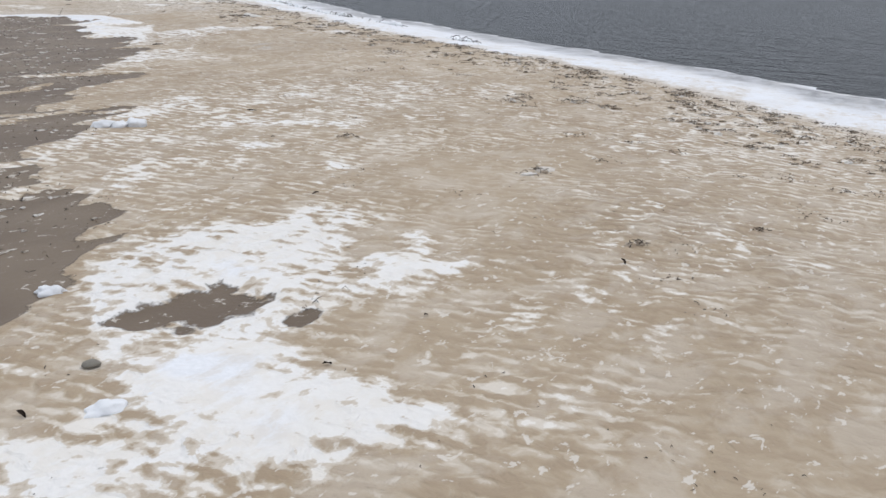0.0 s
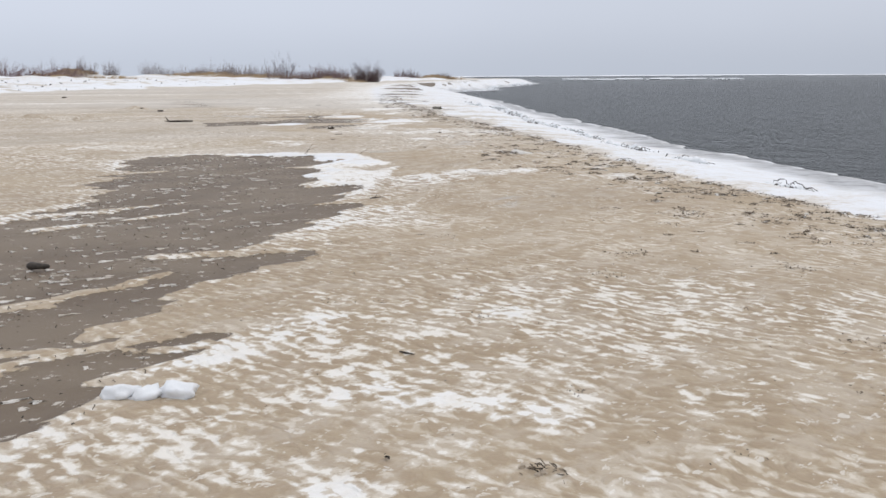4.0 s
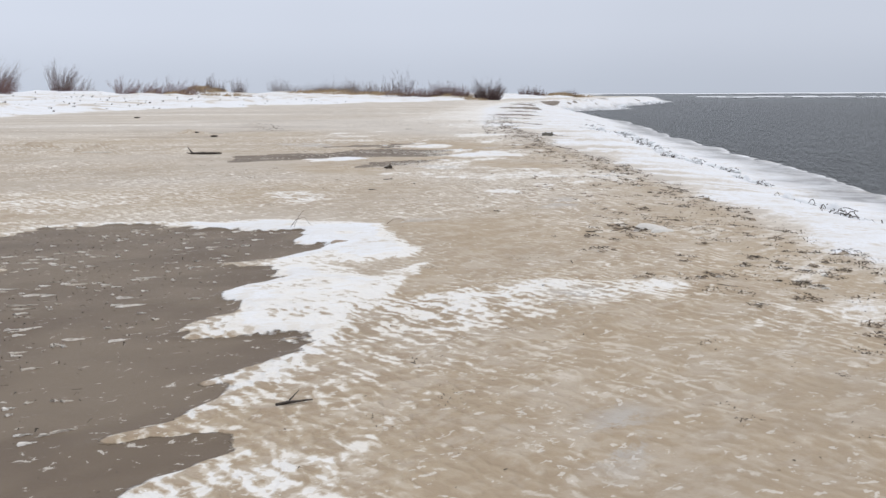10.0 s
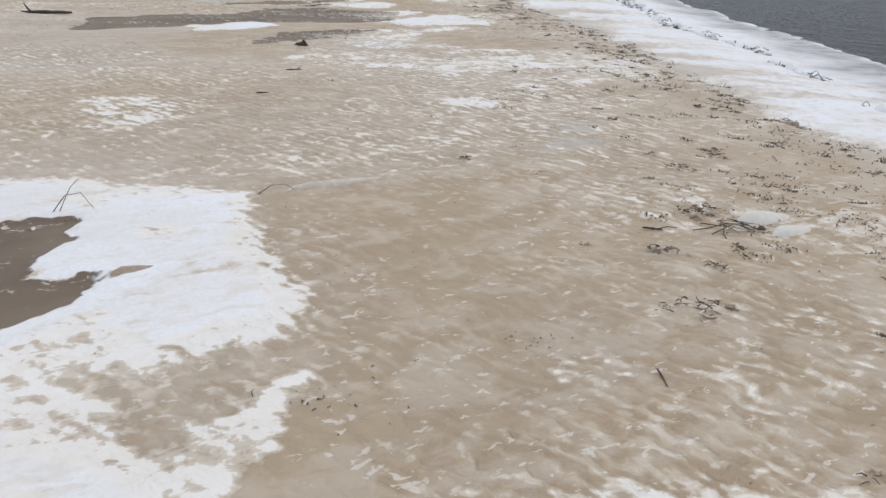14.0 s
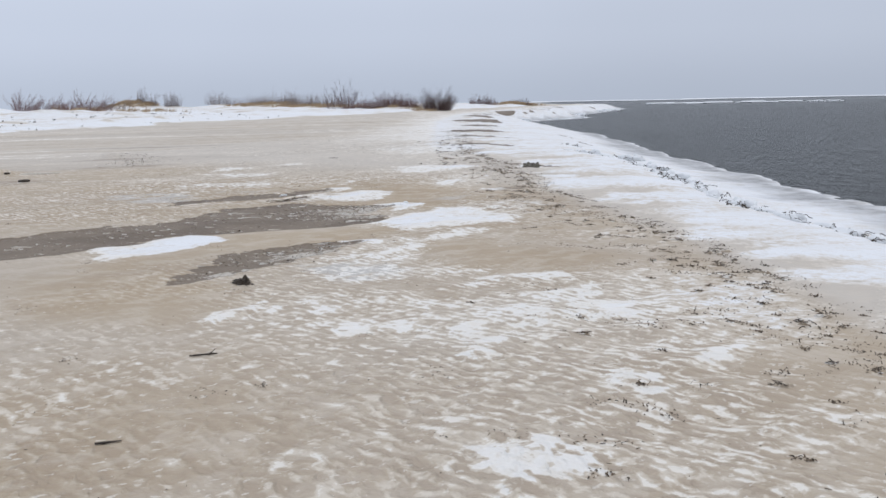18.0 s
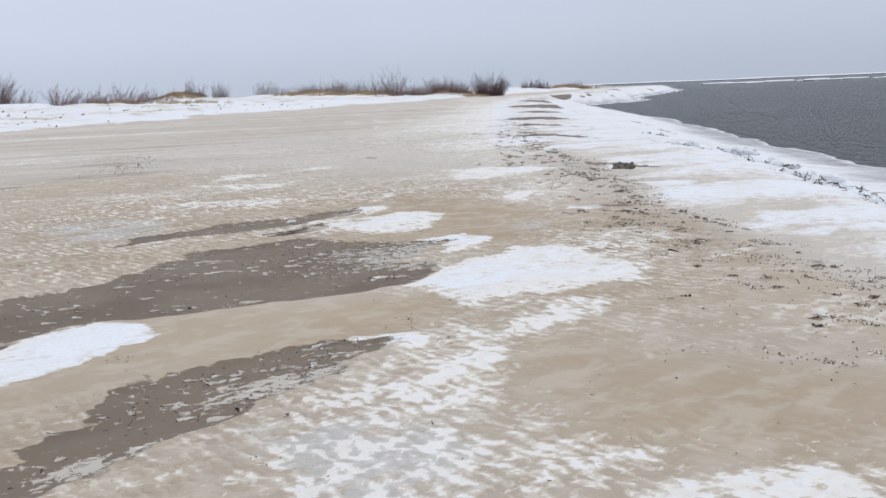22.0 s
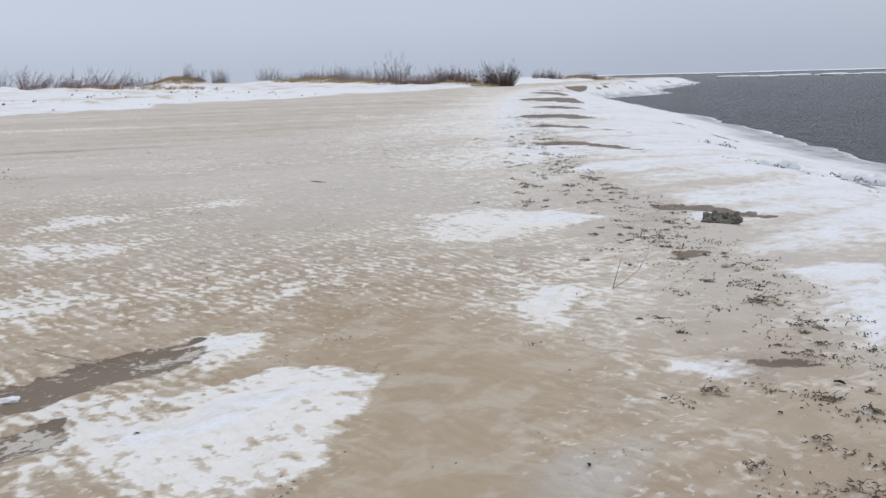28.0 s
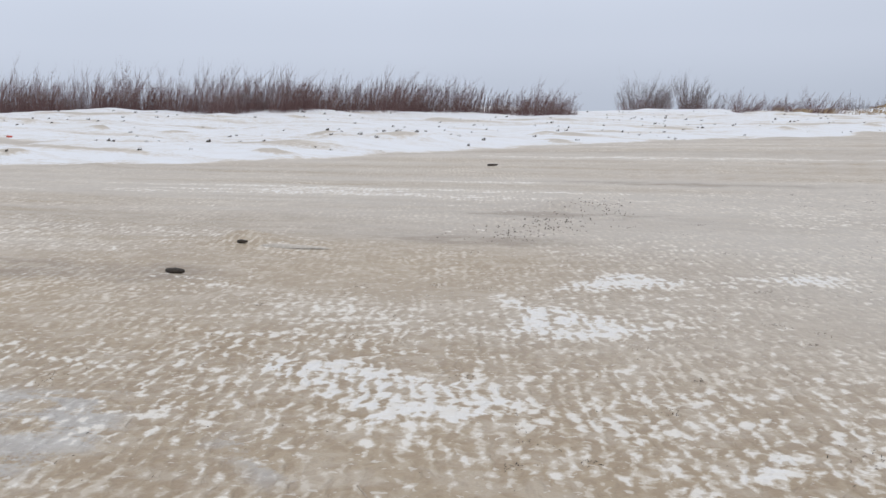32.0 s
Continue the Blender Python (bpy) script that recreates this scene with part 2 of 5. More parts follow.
DAMP_STROKES += [(-43.4, 107.0, 0.35, -39.4, 105.6, 0.1), (-43.6, 112.2, 0.4, -38.8, 110.2, 0.1), (-43.6, 116.0, 0.45, -38.6, 114.2, 0.1), (-43.8, 121.0, 0.5, -38.4, 118.2, 0.1), (-44.6, 128.0, 0.6, -39.4, 125.0, 0.1),
                 (-38.6, 98.0, 0.8, -36.2, 95.5, 0.15), (-15.6, 49.6, 0.25, -14.4, 48.4, 0.06), (-18.0, 54.6, 0.35, -16.9, 53.6, 0.08)]
strip_rng = random.Random(17)
strip_y = 86.0
while strip_y < 165:
    far_k = strip_y / 45
    strip_x = float(np.interp(strip_y, WHITE_Y, WHITE_X)) + strip_rng.uniform(-0.2, 0.6)
    reach = strip_rng.uniform(1.2, 2.8) * far_k ** 0.6
    DAMP_STROKES.append((strip_x, strip_y, strip_rng.uniform(0.25, 0.55) * far_k, strip_x + reach, strip_y - reach * 0.7, 0.05 * far_k))
    strip_y += strip_rng.uniform(3.0, 6.5) * far_k
for strip_k in range(22):
    strip_y = 92 + strip_k * 4.2
    strip_x = float(np.interp(strip_y, SHORE_Y, SHORE_X)) - strip_rng.uniform(1.0, 6.0)
    DAMP_STROKES.append((strip_x, strip_y, strip_rng.uniform(0.2, 0.6), strip_x + strip_rng.uniform(1.5, 3.5), strip_y - 1.0, 0.1))
# bars of blown sand lying across the damp ground
SAND_BARS = [(-3.71, 7.06, 0.1, -2.97, 7.62, 0.03), (-2.95, 5.53, 0.12, -2.43, 5.95, 0.03), (-4.6, 9.33, 0.12, -3.52, 10.25, 0.03), (-7.0, 10.1, 0.16, -6.05, 11.95, 0.03), (-6.2, 9.8, 0.1, -5.75, 11.3, 0.02), (-4.0, 5.9, 0.12, -3.15, 7.9, 0.05), (-9.3, 12.4, 0.3, -8.2, 14.0, 0.05), (-3.0, 4.0, 0.12, -2.3, 5.4, 0.05), (-4.6, 7.3, 0.1, -4.1, 8.9, 0.03)]
# icy crust on the damp sand: centre, half length along and across the wind
CRUST = [(-10.72, 24.7, 0.75, 0.22), (-10.7, 23.5, 0.35, 0.2), (-12.1, 28.1, 1.0, 0.75), (-14.08, 30.1, 0.3, 0.12), (-13.8, 29.0, 0.2, 0.12)]
# soft-edged moist places: centre, half length along and across the wind
MOIST = [(-20.6, 27.4, 1.2, 0.5), (-20.1, 28.6, 0.9, 0.45), (-20.9, 32.2, 1.5, 0.35), (-22.5, 33.9, 1.8, 0.4), (-25.5, 38.0, 3.0, 0.3), (-11.2, 31.4, 0.3, 0.2), (-12.6, 35.9, 0.9, 0.4)]
# patches of snow: cover and outline
SNOW_START = [(0.88, [-1.3, 2.22, -1.13, 2.25, -0.91, 2.23, -0.94, 2.39, -1.07, 2.4, -1.04, 2.55, -1.14, 2.75, -0.97, 2.96, -0.57, 3.08, -0.47, 2.83, -0.19, 2.67, -0.18, 2.54, 0.06, 2.48, -0.17, 2.39, -0.41, 2.24, -0.56, 2.16, -0.66, 2.26, -0.87, 2.17, -0.76, 2.03, -1.05, 1.72]),
    (0.8, [-1.59, 3.55, -1.56, 4.01, -1.38, 4.34, -0.99, 4.47, -0.77, 4.81, -0.56, 4.8, -0.59, 4.41, -0.62, 4.14, -0.54, 3.64, -0.52, 3.21, -0.7, 3.07, -0.97, 2.95, -1.16, 2.8]),
    (0.88, [-0.45, 3.98, -0.21, 4.11, -0.22, 4.46, -0.14, 4.47, -0.08, 4.05, 0.17, 4.05, 0.02, 3.86, -0.24, 3.67, -0.42, 3.48, -0.38, 3.73])]
SNOW_LEE = [(0.72, [-2.92, 8.21, -2.4, 8.48, -2.29, 7.92, -2.66, 7.81]),
    (0.6, [-1.45, 7.49, -0.85, 7.75, -0.75, 7.28, -1.05, 7.14]),
    (0.72, [-3.1, 7.67, -2.71, 7.85, -2.51, 7.68, -2.69, 7.27, -2.95, 7.12]),
    (0.75, [-2.86, 8.18, -2.51, 8.51, -2.38, 7.95, -2.56, 7.89]),
    (0.55, [-2.26, 7.4, -2.01, 7.75, -1.21, 7.67, -0.79, 7.77, -0.78, 7.46, -1.07, 7.23, -1.19, 7.19, -1.47, 7.33, -1.86, 7.0]),
    (0.75, [-1.74, 8.92, -1.47, 9.14, -1.38, 8.78, -1.62, 8.71]),
    (0.62, [-1.66, 6.53, -1.36, 6.67, -1.33, 6.4, -1.55, 6.32])]
SNOW_TIP = [(0.86, [-8.65, 16.42, -8.13, 17.13, -7.0, 17.74, -6.1, 16.72, -6.23, 16.06, -6.54, 15.91, -7.38, 16.62]),
    (0.84, [-6.24, 14.25, -6.23, 15.59, -5.61, 15.52, -5.45, 16.24, -5.19, 15.32, -4.97, 14.7, -4.86, 14.05, -4.59, 13.3, -4.63, 13.12, -4.9, 13.69, -5.07, 13.78, -5.37, 13.29, -5.41, 13.83, -5.71, 14.09]),
    (0.74, [-4.21, 12.26, -3.79, 12.73, -3.73, 12.53, -3.85, 12.28, -3.98, 12.08]),
    (0.5, [-4.13, 11.01, -4.49, 11.94, -4.31, 12.29, -3.77, 12.67, -3.15, 12.23, -2.94, 11.53, -4.13, 10.77]),
    (0.62, [-4.99, 15.08, -4.3, 15.91, -4.03, 15.4, -4.21, 14.4, -4.4, 14.2]),
    (0.52, [-12.07, 16.36, -10.46, 17.79, -10.3, 16.18, -11.89, 15.66])]
SNOW_FAN = [(0.92, [-8.32, 16.83, -8.13, 17.16, -6.98, 17.8, -6.58, 17.26, -6.28, 17.01, -5.84, 16.67, -5.74, 16.39, -5.92, 16.12, -6.02, 15.83, -6.4, 15.99, -6.52, 15.83, -6.48, 15.46, -6.62, 15.59, -6.62, 15.96, -6.92, 16.5, -7.45, 16.61, -7.8, 16.63]),
    (0.58, [-6.54, 15.34, -6.34, 15.93, -5.77, 15.73, -5.53, 15.27, -5.04, 15.23, -4.98, 15.01, -4.71, 15.11, -4.49, 15.03, -4.37, 14.94, -4.55, 14.73, -5.34, 14.33])]
SNOW_FAN_EDGE = [(0.86, [-4.62, 14.95, -4.48, 15.08, -4.34, 14.98, -4.44, 14.93]),
    (0.74, [-4.45, 15.22, -4.2, 15.31, -4.12, 15.22, -4.32, 15.07]),
    (0.74, [-4.21, 14.99, -4.04, 15.06, -3.93, 14.98, -4.19, 14.88]),
    (0.56, [-4.24, 15.59, -3.98, 15.96, -3.45, 16.41, -3.19, 16.31, -3.34, 15.84, -3.89, 15.37, -4.1, 15.41]),
    (0.86, [-7.19, 20.79, -7.0, 20.96, -6.71, 20.84, -6.94, 20.51]),
    (0.58, [-9.81, 19.16, -9.35, 19.49, -8.89, 19.6, -8.56, 19.01, -8.73, 18.31]),
    (0.5, [-9.86, 22.21, -9.73, 23.24, -8.69, 23.62, -7.49, 23.17, -7.55, 22.43, -8.92, 21.96])]
SNOW_BELT = [(0.85, [-9.78, 22.03, -9.9, 22.34, -9.76, 22.72, -9.67, 22.54, -9.69, 22.29, -9.68, 22.0]),
    (0.74, [-9.81, 22.48, -9.96, 23.07, -9.75, 22.8, -9.67, 22.42]),
    (0.72, [-9.52, 22.9, -9.23, 23.15, -9.04, 22.82, -9.18, 22.53]),
    (0.84, [-8.91, 22.18, -8.9, 22.57, -8.61, 22.57, -8.52, 22.63, -8.72, 23.37, -8.61, 23.41, -8.49, 22.85, -8.49, 22.47, -8.69, 22.23]),
    (0.88, [-8.13, 22.7, -8.04, 22.79, -7.91, 22.52, -7.98, 22.42]),
    (0.85, [-7.9, 22.0, -7.84, 22.47, -7.67, 22.5, -7.7, 22.25, -7.77, 21.99]),
    (0.78, [-8.12, 23.02, -7.96, 23.34, -7.56, 23.29, -7.61, 23.09, -8.01, 22.9]),
    (0.72, [-7.89, 23.75, -7.21, 24.01, -7.16, 23.5, -7.48, 23.22])]
SNOW_BELT_EDGE = [(0.78, [-6.92, 22.01, -6.76, 22.2, -6.7, 22.02, -6.87, 21.9]),
    (0.8, [-6.7, 21.79, -6.59, 21.92, -6.59, 21.78]),
    (0.78, [-6.61, 22.73, -6.41, 22.97, -6.44, 22.57, -6.53, 22.48]),
    (0.8, [-9.56, 22.95, -9.27, 23.18, -9.22, 23.06, -9.44, 22.89])]
SNOW_WIDE = [(0.9, [-12.59, 23.7, -12.79, 23.92, -12.62, 24.43, -12.7, 24.97, -12.33, 25.19, -12.01, 24.99, -11.99, 24.09, -12.03, 23.32]),
    (0.9, [-11.37, 27.01, -11.33, 28.15, -11.23, 28.57, -10.74, 28.7, -9.85, 28.28, -9.83, 28.01, -10.07, 27.63, -10.19, 27.11, -10.54, 26.9, -10.52, 26.47, -10.8, 26.64, -11.05, 26.81]),
    (0.84, [-10.8, 25.59, -10.58, 25.77, -10.41, 25.73, -10.46, 25.53, -10.64, 25.46])]
SNOW_END = [(0.84, [-13.73, 29.16, -13.52, 29.9, -13.12, 30.32, -12.95, 29.88, -13.01, 29.52, -12.66, 29.7, -12.53, 29.47, -12.71, 29.16, -13.09, 28.93, -13.37, 28.97]),
    (0.93, [-14.23, 30.38, -13.86, 30.64, -13.8, 30.27, -13.89, 30.09]),
    (0.82, [-12.28, 28.81, -12.06, 29.33, -11.65, 29.03, -11.57, 28.55, -11.79, 28.35, -11.87, 28.59, -12.16, 28.75]),
    (0.74, [-14.9, 34.01, -14.99, 35.44, -13.4, 35.38, -13.93, 33.86, -14.49, 33.61]),
    (0.78, [-13.0, 32.59, -12.66, 32.61, -12.41, 31.66, -12.57, 31.65, -12.83, 32.05]),
    (0.64, [-17.03, 29.51, -16.34, 30.32, -15.69, 30.95, -15.42, 30.32, -15.92, 29.77, -16.85, 29.4])]
SNOW_RISE = [(0.72, [-14.63, 29.46, -14.48, 29.76, -14.44, 29.62, -14.48, 29.36]),
    (0.68, [-14.11, 29.17, -14.05, 29.42, -13.45, 29.98, -13.15, 30.34, -13.01, 30.2, -12.9, 29.91, -12.58, 29.7, -12.48, 29.32, -13.0, 28.93, -13.26, 29.2, -13.39, 28.94, -13.69, 28.73, -13.57, 29.08]),
    (0.62, [-15.27, 34.68, -14.91, 35.58, -14.27, 34.76, -14.05, 33.9, -14.69, 33.94]),
    (0.66, [-16.22, 30.37, -15.68, 30.87, -15.49, 30.41, -15.83, 30.12]),
    (0.78, [-11.59, 31.24, -11.4, 31.34, -11.39, 31.2, -11.52, 31.12]),
    (0.9, [-11.36, 33.52, -10.82, 34.41, -10.73, 33.78, -11.16, 33.3])]
SNOW_PLUME = [(0.66, [-16.73, 29.73, -16.7, 30.05, -16.26, 30.46, -15.86, 30.66, -15.63, 30.93, -15.47, 30.79, -15.44, 30.43, -15.38, 29.89, -15.57, 29.77, -15.99, 29.87, -16.5, 29.57]),
    (0.86, [-16.09, 29.93, -16.02, 30.27, -15.87, 30.17, -15.92, 29.98]),
    (0.84, [-16.84, 29.44, -16.89, 29.64, -16.67, 29.66, -16.67, 29.51]),
    (0.74, [-15.83, 30.58, -15.68, 30.92, -15.51, 30.81, -15.49, 30.54]),
    (0.64, [-18.26, 31.54, -17.68, 31.77, -16.99, 32.12, -16.7, 32.31, -16.57, 31.87, -16.68, 31.5, -16.93, 31.22]),
    (0.7, [-18.49, 32.21, -18.59, 33.11, -18.08, 33.37, -17.97, 32.89, -18.14, 32.17]),
    (0.56, [-18.26, 33.63, -17.99, 34.95, -17.37, 34.69, -17.69, 34.12]),
    (0.66, [-14.58, 31.54, -14.64, 31.82, -14.36, 31.58, -14.46, 31.41])]
SNOW_START_EDGE = [(0.7, [-0.99, 6.04, -0.82, 6.21, -0.65, 5.88, -0.81, 5.8]),
    (0.52, [-2.18, 5.9, -1.97, 5.94, -1.82, 5.25, -1.97, 4.92, -2.2, 5.19])]
SNOW_FAN_CORE = [(0.95, [-5.63, 14.57, -5.21, 14.74, -5.03, 14.5, -5.34, 14.33]),
    (0.86, [-4.86, 14.63, -4.91, 15.01, -4.7, 15.12, -4.64, 15.01, -4.84, 14.91, -4.77, 14.65]),
    (0.82, [-4.77, 15.28, -4.76, 15.44, -4.6, 15.61, -4.52, 15.52, -4.67, 15.44, -4.66, 15.25]),
    (0.8, [-4.47, 15.39, -4.49, 15.64, -4.44, 15.88, -4.0, 16.09, -3.96, 15.91, -4.24, 15.59, -4.31, 15.34])]
SNOW_BELT_FRINGE = [(0.85, [-8.79, 23.13, -8.67, 23.44, -8.56, 23.2, -8.69, 23.05]),
    (0.72, [-9.12, 24.35, -8.7, 24.76, -8.66, 24.51, -8.92, 24.21]),
    (0.66, [-8.79, 23.73, -8.67, 24.3, -8.13, 24.83, -7.92, 24.56, -8.19, 24.3, -8.55, 24.09, -8.72, 23.69]),
    (0.74, [-8.12, 23.76, -7.67, 24.37, -7.58, 24.11, -7.75, 23.79, -7.92, 23.57])]
SNOW_WIDE_EDGE = [(0.52, [-10.43, 24.19, -10.36, 25.08, -10.57, 26.09, -10.03, 26.35, -9.51, 24.83, -8.82, 24.78, -8.99, 24.08, -9.5, 23.57, -9.91, 23.51]),
    (0.86, [-10.17, 24.86, -10.14, 25.15, -10.04, 25.46, -10.09, 25.74, -10.08, 26.04, -10.06, 26.4, -9.97, 26.09, -9.96, 25.78, -9.86, 25.42, -9.84, 25.28, -9.99, 25.07, -9.94, 24.82, -10.02, 24.69]),
    (0.6, [-10.48, 26.92, -9.74, 27.22, -9.67, 26.6, -9.81, 25.83, -10.02, 25.91]),
    (0.74, [-13.69, 29.68, -13.49, 30.37, -12.95, 30.36, -12.63, 29.52, -13.09, 29.21])]
# smooth blown sand free of ripples
BARE = [(0.8, [-0.18, 6.04, 0.59, 6.07, 0.54, 5.44, 0.13, 4.69, -0.05, 4.53]),
    (0.8, [-6.86, 17.83, -5.68, 18.81, -5.19, 16.96, -5.12, 15.89, -4.92, 15.2, -5.34, 15.29, -5.39, 15.9, -5.57, 16.89]),
    (0.8, [-9.71, 25.82, -8.09, 25.74, -8.17, 24.92, -9.1, 24.67]),
    (0.9, [-12.47, 25.65, -10.89, 26.58, -10.79, 25.62, -11.54, 24.14, -11.6, 22.9, -12.04, 23.19, -11.93, 24.04]),
    (0.8, [-12.03, 22.45, -11.17, 23.44, -10.14, 22.66, -9.97, 21.96, -10.93, 21.65]),
    (0.9, [-13.82, 30.57, -12.31, 31.37, -11.47, 29.39, -11.45, 28.66, -12.67, 29.69, -13.42, 30.03]),
    (0.7, [-13.71, 31.26, -12.4, 31.48, -11.82, 30.2, -11.89, 29.59, -12.7, 29.93])]
# thin grey glaze of ice
GLAZE = [(0.8, [-2.99, 13.45, -2.9, 13.57, -2.78, 13.15, -2.87, 12.98]),
    (0.8, [-4.15, 15.58, -3.9, 15.91, -3.8, 15.66, -3.94, 15.28]),
    (0.8, [-10.37, 24.11, -9.63, 24.63, -9.38, 24.07, -9.64, 23.69]),
    (0.8, [-16.72, 27.87, -16.45, 28.72, -15.77, 28.59, -15.04, 27.88, -15.44, 27.32]),
    (0.8, [-15.55, 29.24, -15.34, 29.41, -15.04, 29.54, -14.96, 29.41, -15.24, 29.28]),
    (0.8, [-15.73, 28.36, -15.88, 28.49, -15.67, 28.57, -15.55, 28.43]),
    (0.7, [-6.05, 20.18, -5.86, 20.52, -5.6, 19.96, -5.84, 19.58]),
    (0.7, [-11.75, 29.94, -11.55, 30.14, -11.45, 29.75, -11.58, 29.58])]
SNOW = SNOW_START + SNOW_LEE + SNOW_TIP + SNOW_FAN + SNOW_FAN_EDGE + SNOW_BELT + SNOW_BELT_EDGE + SNOW_WIDE + SNOW_END + SNOW_RISE + SNOW_PLUME + SNOW_START_EDGE + SNOW_FAN_CORE + SNOW_BELT_FRINGE + SNOW_WIDE_EDGE


def patches(x, y, groups, soft=0.1):
    """The strongest cover of those outlines at each place."""
    best = np.zeros(x.shape)
    for level, outline in groups:
        px, py = outline[0::2], outline[1::2]
        near = (x > min(px) - 0.4) & (x < max(px) + 0.4) & (y > min(py) - 0.4) & (y < max(py) + 0.4)
        if near.any():
            best[near] = np.maximum(best[near], level * smooth(-soft * 1.6, soft, inside_area(x[near], y[near], outline)))
    return best


def cover(x, y):
    """How damp, snowy and rippled the ground is at each place, and how far frost and painted haze pale it."""
    wa, wb = along_wind(x, y)
    bend_x = x + (grain(x, y, 0.5, 31) - 0.5) * 0.22 + (grain(x, y, 0.16, 33) - 0.5) * 0.08
    bend_y = y + (grain(x, y, 0.5, 35) - 0.5) * 0.3 + (grain(x, y, 0.16, 37) - 0.5) * 0.08
    damp = np.full(x.shape, -1.0)
    for outline in (DAMP_LONG, DAMP_CROSS, DAMP_WIDE, DAMP_NARROW, DAMP_END):
        damp = np.maximum(damp, inside_area(bend_x, bend_y, outline))
    # sand blown in from upwind splits the lee edges into fingers
    damp = damp + np.interp(y, [2, 4, 17, 20, 60], [0.3, 0.8, 0.8, 0.22, 0.22]) * (grain(wa * 0.16, wb, 0.34, 34) - 0.52) + 0.12 * (grain(wa * 0.4, wb, 0.12, 36) - 0.5)
    for ax, ay, ra, bx, by, rb in SAND_BARS:
        damp = np.where(y < 17, np.minimum(damp, -streak(bend_x, bend_y, ax, ay, ra, bx, by, rb)), damp)
    for stroke in DAMP_STROKES:
        damp = np.maximum(damp, streak(bend_x, bend_y, *stroke))
    damp = np.clip(damp, -1, 1)
    s = shore_distance(x, y)
    snow = 0.05 + 0.23 * smooth(0.3, 0.7, grain(wa * 0.45, wb, 1.1, 41)) + 0.15 * smooth(0.3, 0.7, grain(wa * 0.5, wb, 4.0, 43))
    snow = snow + 0.03 * smooth(27, 31, y) * (1 - smooth(13, 18, -x - 4))
    snow = snow * (1 - 0.55 * np.exp(-((x + 4.9) / 1.3) ** 2 - ((y - 17.4) / 1.3) ** 2))
    snow = np.maximum(snow, patches(bend_x, bend_y, SNOW, 0.2) * (0.8 + 0.36 * grain(wa * 0.8, wb, 0.32, 44)))
    bare = patches(bend_x, bend_y, BARE, 0.35)
    glaze = patches(bend_x, bend_y, GLAZE, 0.12)
    white = np.interp(bend_y, WHITE_Y, WHITE_X)
    out = (x - white) * 0.9
    snow = np.maximum(snow, smooth(-0.9, 0.9, out + 1.6 * (grain(wa * 0.35, wb, 0.8, 45) - 0.5)) * (0.7 - 0.1 * smooth(22, 27, y) * (1 - smooth(2.0, 4.0, out)) + 0.14 * smooth(0.5, 2.5, out) + 0.75 * (grain(wa * 0.14, wb, 0.55, 47) - 0.5)))
    far = smooth(32, 42, y) * (1 - smooth(10.5, 15.0, s))
    snow = np.maximum(snow, (0.5 + 0.35 * (grain(wa * 0.3, wb, 1.2, 48) - 0.5)) * far)
    snow = snow + 0.26 * np.exp(-((damp + 0.10) / 0.16) ** 2) * np.interp(y, [7, 11, 17, 20, 31, 33], [0.3, 0.8, 0.9, 0.35, 0.35, 0])
    snow = snow + 0.15 * np.exp(-((out + 1.2) / 1.2) ** 2) * smooth(10, 20, y) + 0.2 * (grain(wa * 0.5, wb, 0.5, 46) - 0.5) * np.exp(-((out + 1.0) / 1.4) ** 2)
    inland = np.interp(y, FOOT_Y, FOOT_X) - bend_x + 3.0 * (grain(x, y, 6.0, 49) - 0.5)
    snow = np.maximum(snow, smooth(-0.5, 1.2, inland) * (0.71 + 0.3 * smooth(24, 26, inland) * (y < 80) + 0.3 * np.exp(-((inland - 1.6) / 1.3) ** 2) + 1.2 * (grain(wa * 0.1, wb, 0.9, 51) - 0.5) + 0.5 * (grain(wa * 0.3, wb, 4.0, 52) - 0.5)))
    snow = snow * (1 - 0.75 * smooth(0.2, 0.7, hummocks(x, y, True)))
    # random frost, plus paling with distance that puts ground haze into the colour
    frost_haze = 0.14 + 0.34 * smooth(14, 34, np.hypot(x + 5, y - 12)) + 0.2 * smooth(11, 24, -x - 4) + 0.5 * (grain(wa * 0.4, wb, 2.2, 53) - 0.5) + 0.3 * smooth(20, 60, np.hypot(x + 11, y - 29)) * smooth(-2, 12, -x - 14)
    flat_sand = smooth(13, 20, -x - 6) * (1 - smooth(-0.5, 1.2, inland))
    frost_haze = frost_haze - 0.28 * np.exp(-((x + 14.3) / 4.2) ** 2 - ((y - 30.8) / 3.2) ** 2) - 0.12 * np.exp(-((x + 9) / 1.8) ** 2 - ((y - 19.6) / 2.0) ** 2)
    frost_haze = np.maximum(frost_haze + 0.55 * smooth(28, 42, y) * (1 - smooth(10, 20, -out)), 0.74 * smooth(-0.8, 0.6, out))
    streaks = 0.6 * grain(wa * 0.05, wb, 0.8, 58) + 0.4 * grain(wa * 0.09, wb, 0.3, 59)
    frost_haze = frost_haze * (1 - flat_sand) + flat_sand * (0.62 + 1.3 * (streaks - 0.5)) + 0.2 * smooth(10, 18, y) * smooth(3.5, 8, -x) * (1 - smooth(15, 20, -x))
    snow = np.maximum(snow, flat_sand * 0.56 * smooth(0.58, 0.7, streaks))
    ripple = 0.6 * (1 - 0.85 * smooth(-0.5, 0.8, out)) + 0.85 * smooth(0.25, 0.75, grain(x, y, 2.4, 55)) * (1 - smooth(-0.6, 0.4, out)) * (1 - 0.8 * smooth(11, 22, -x - 6))
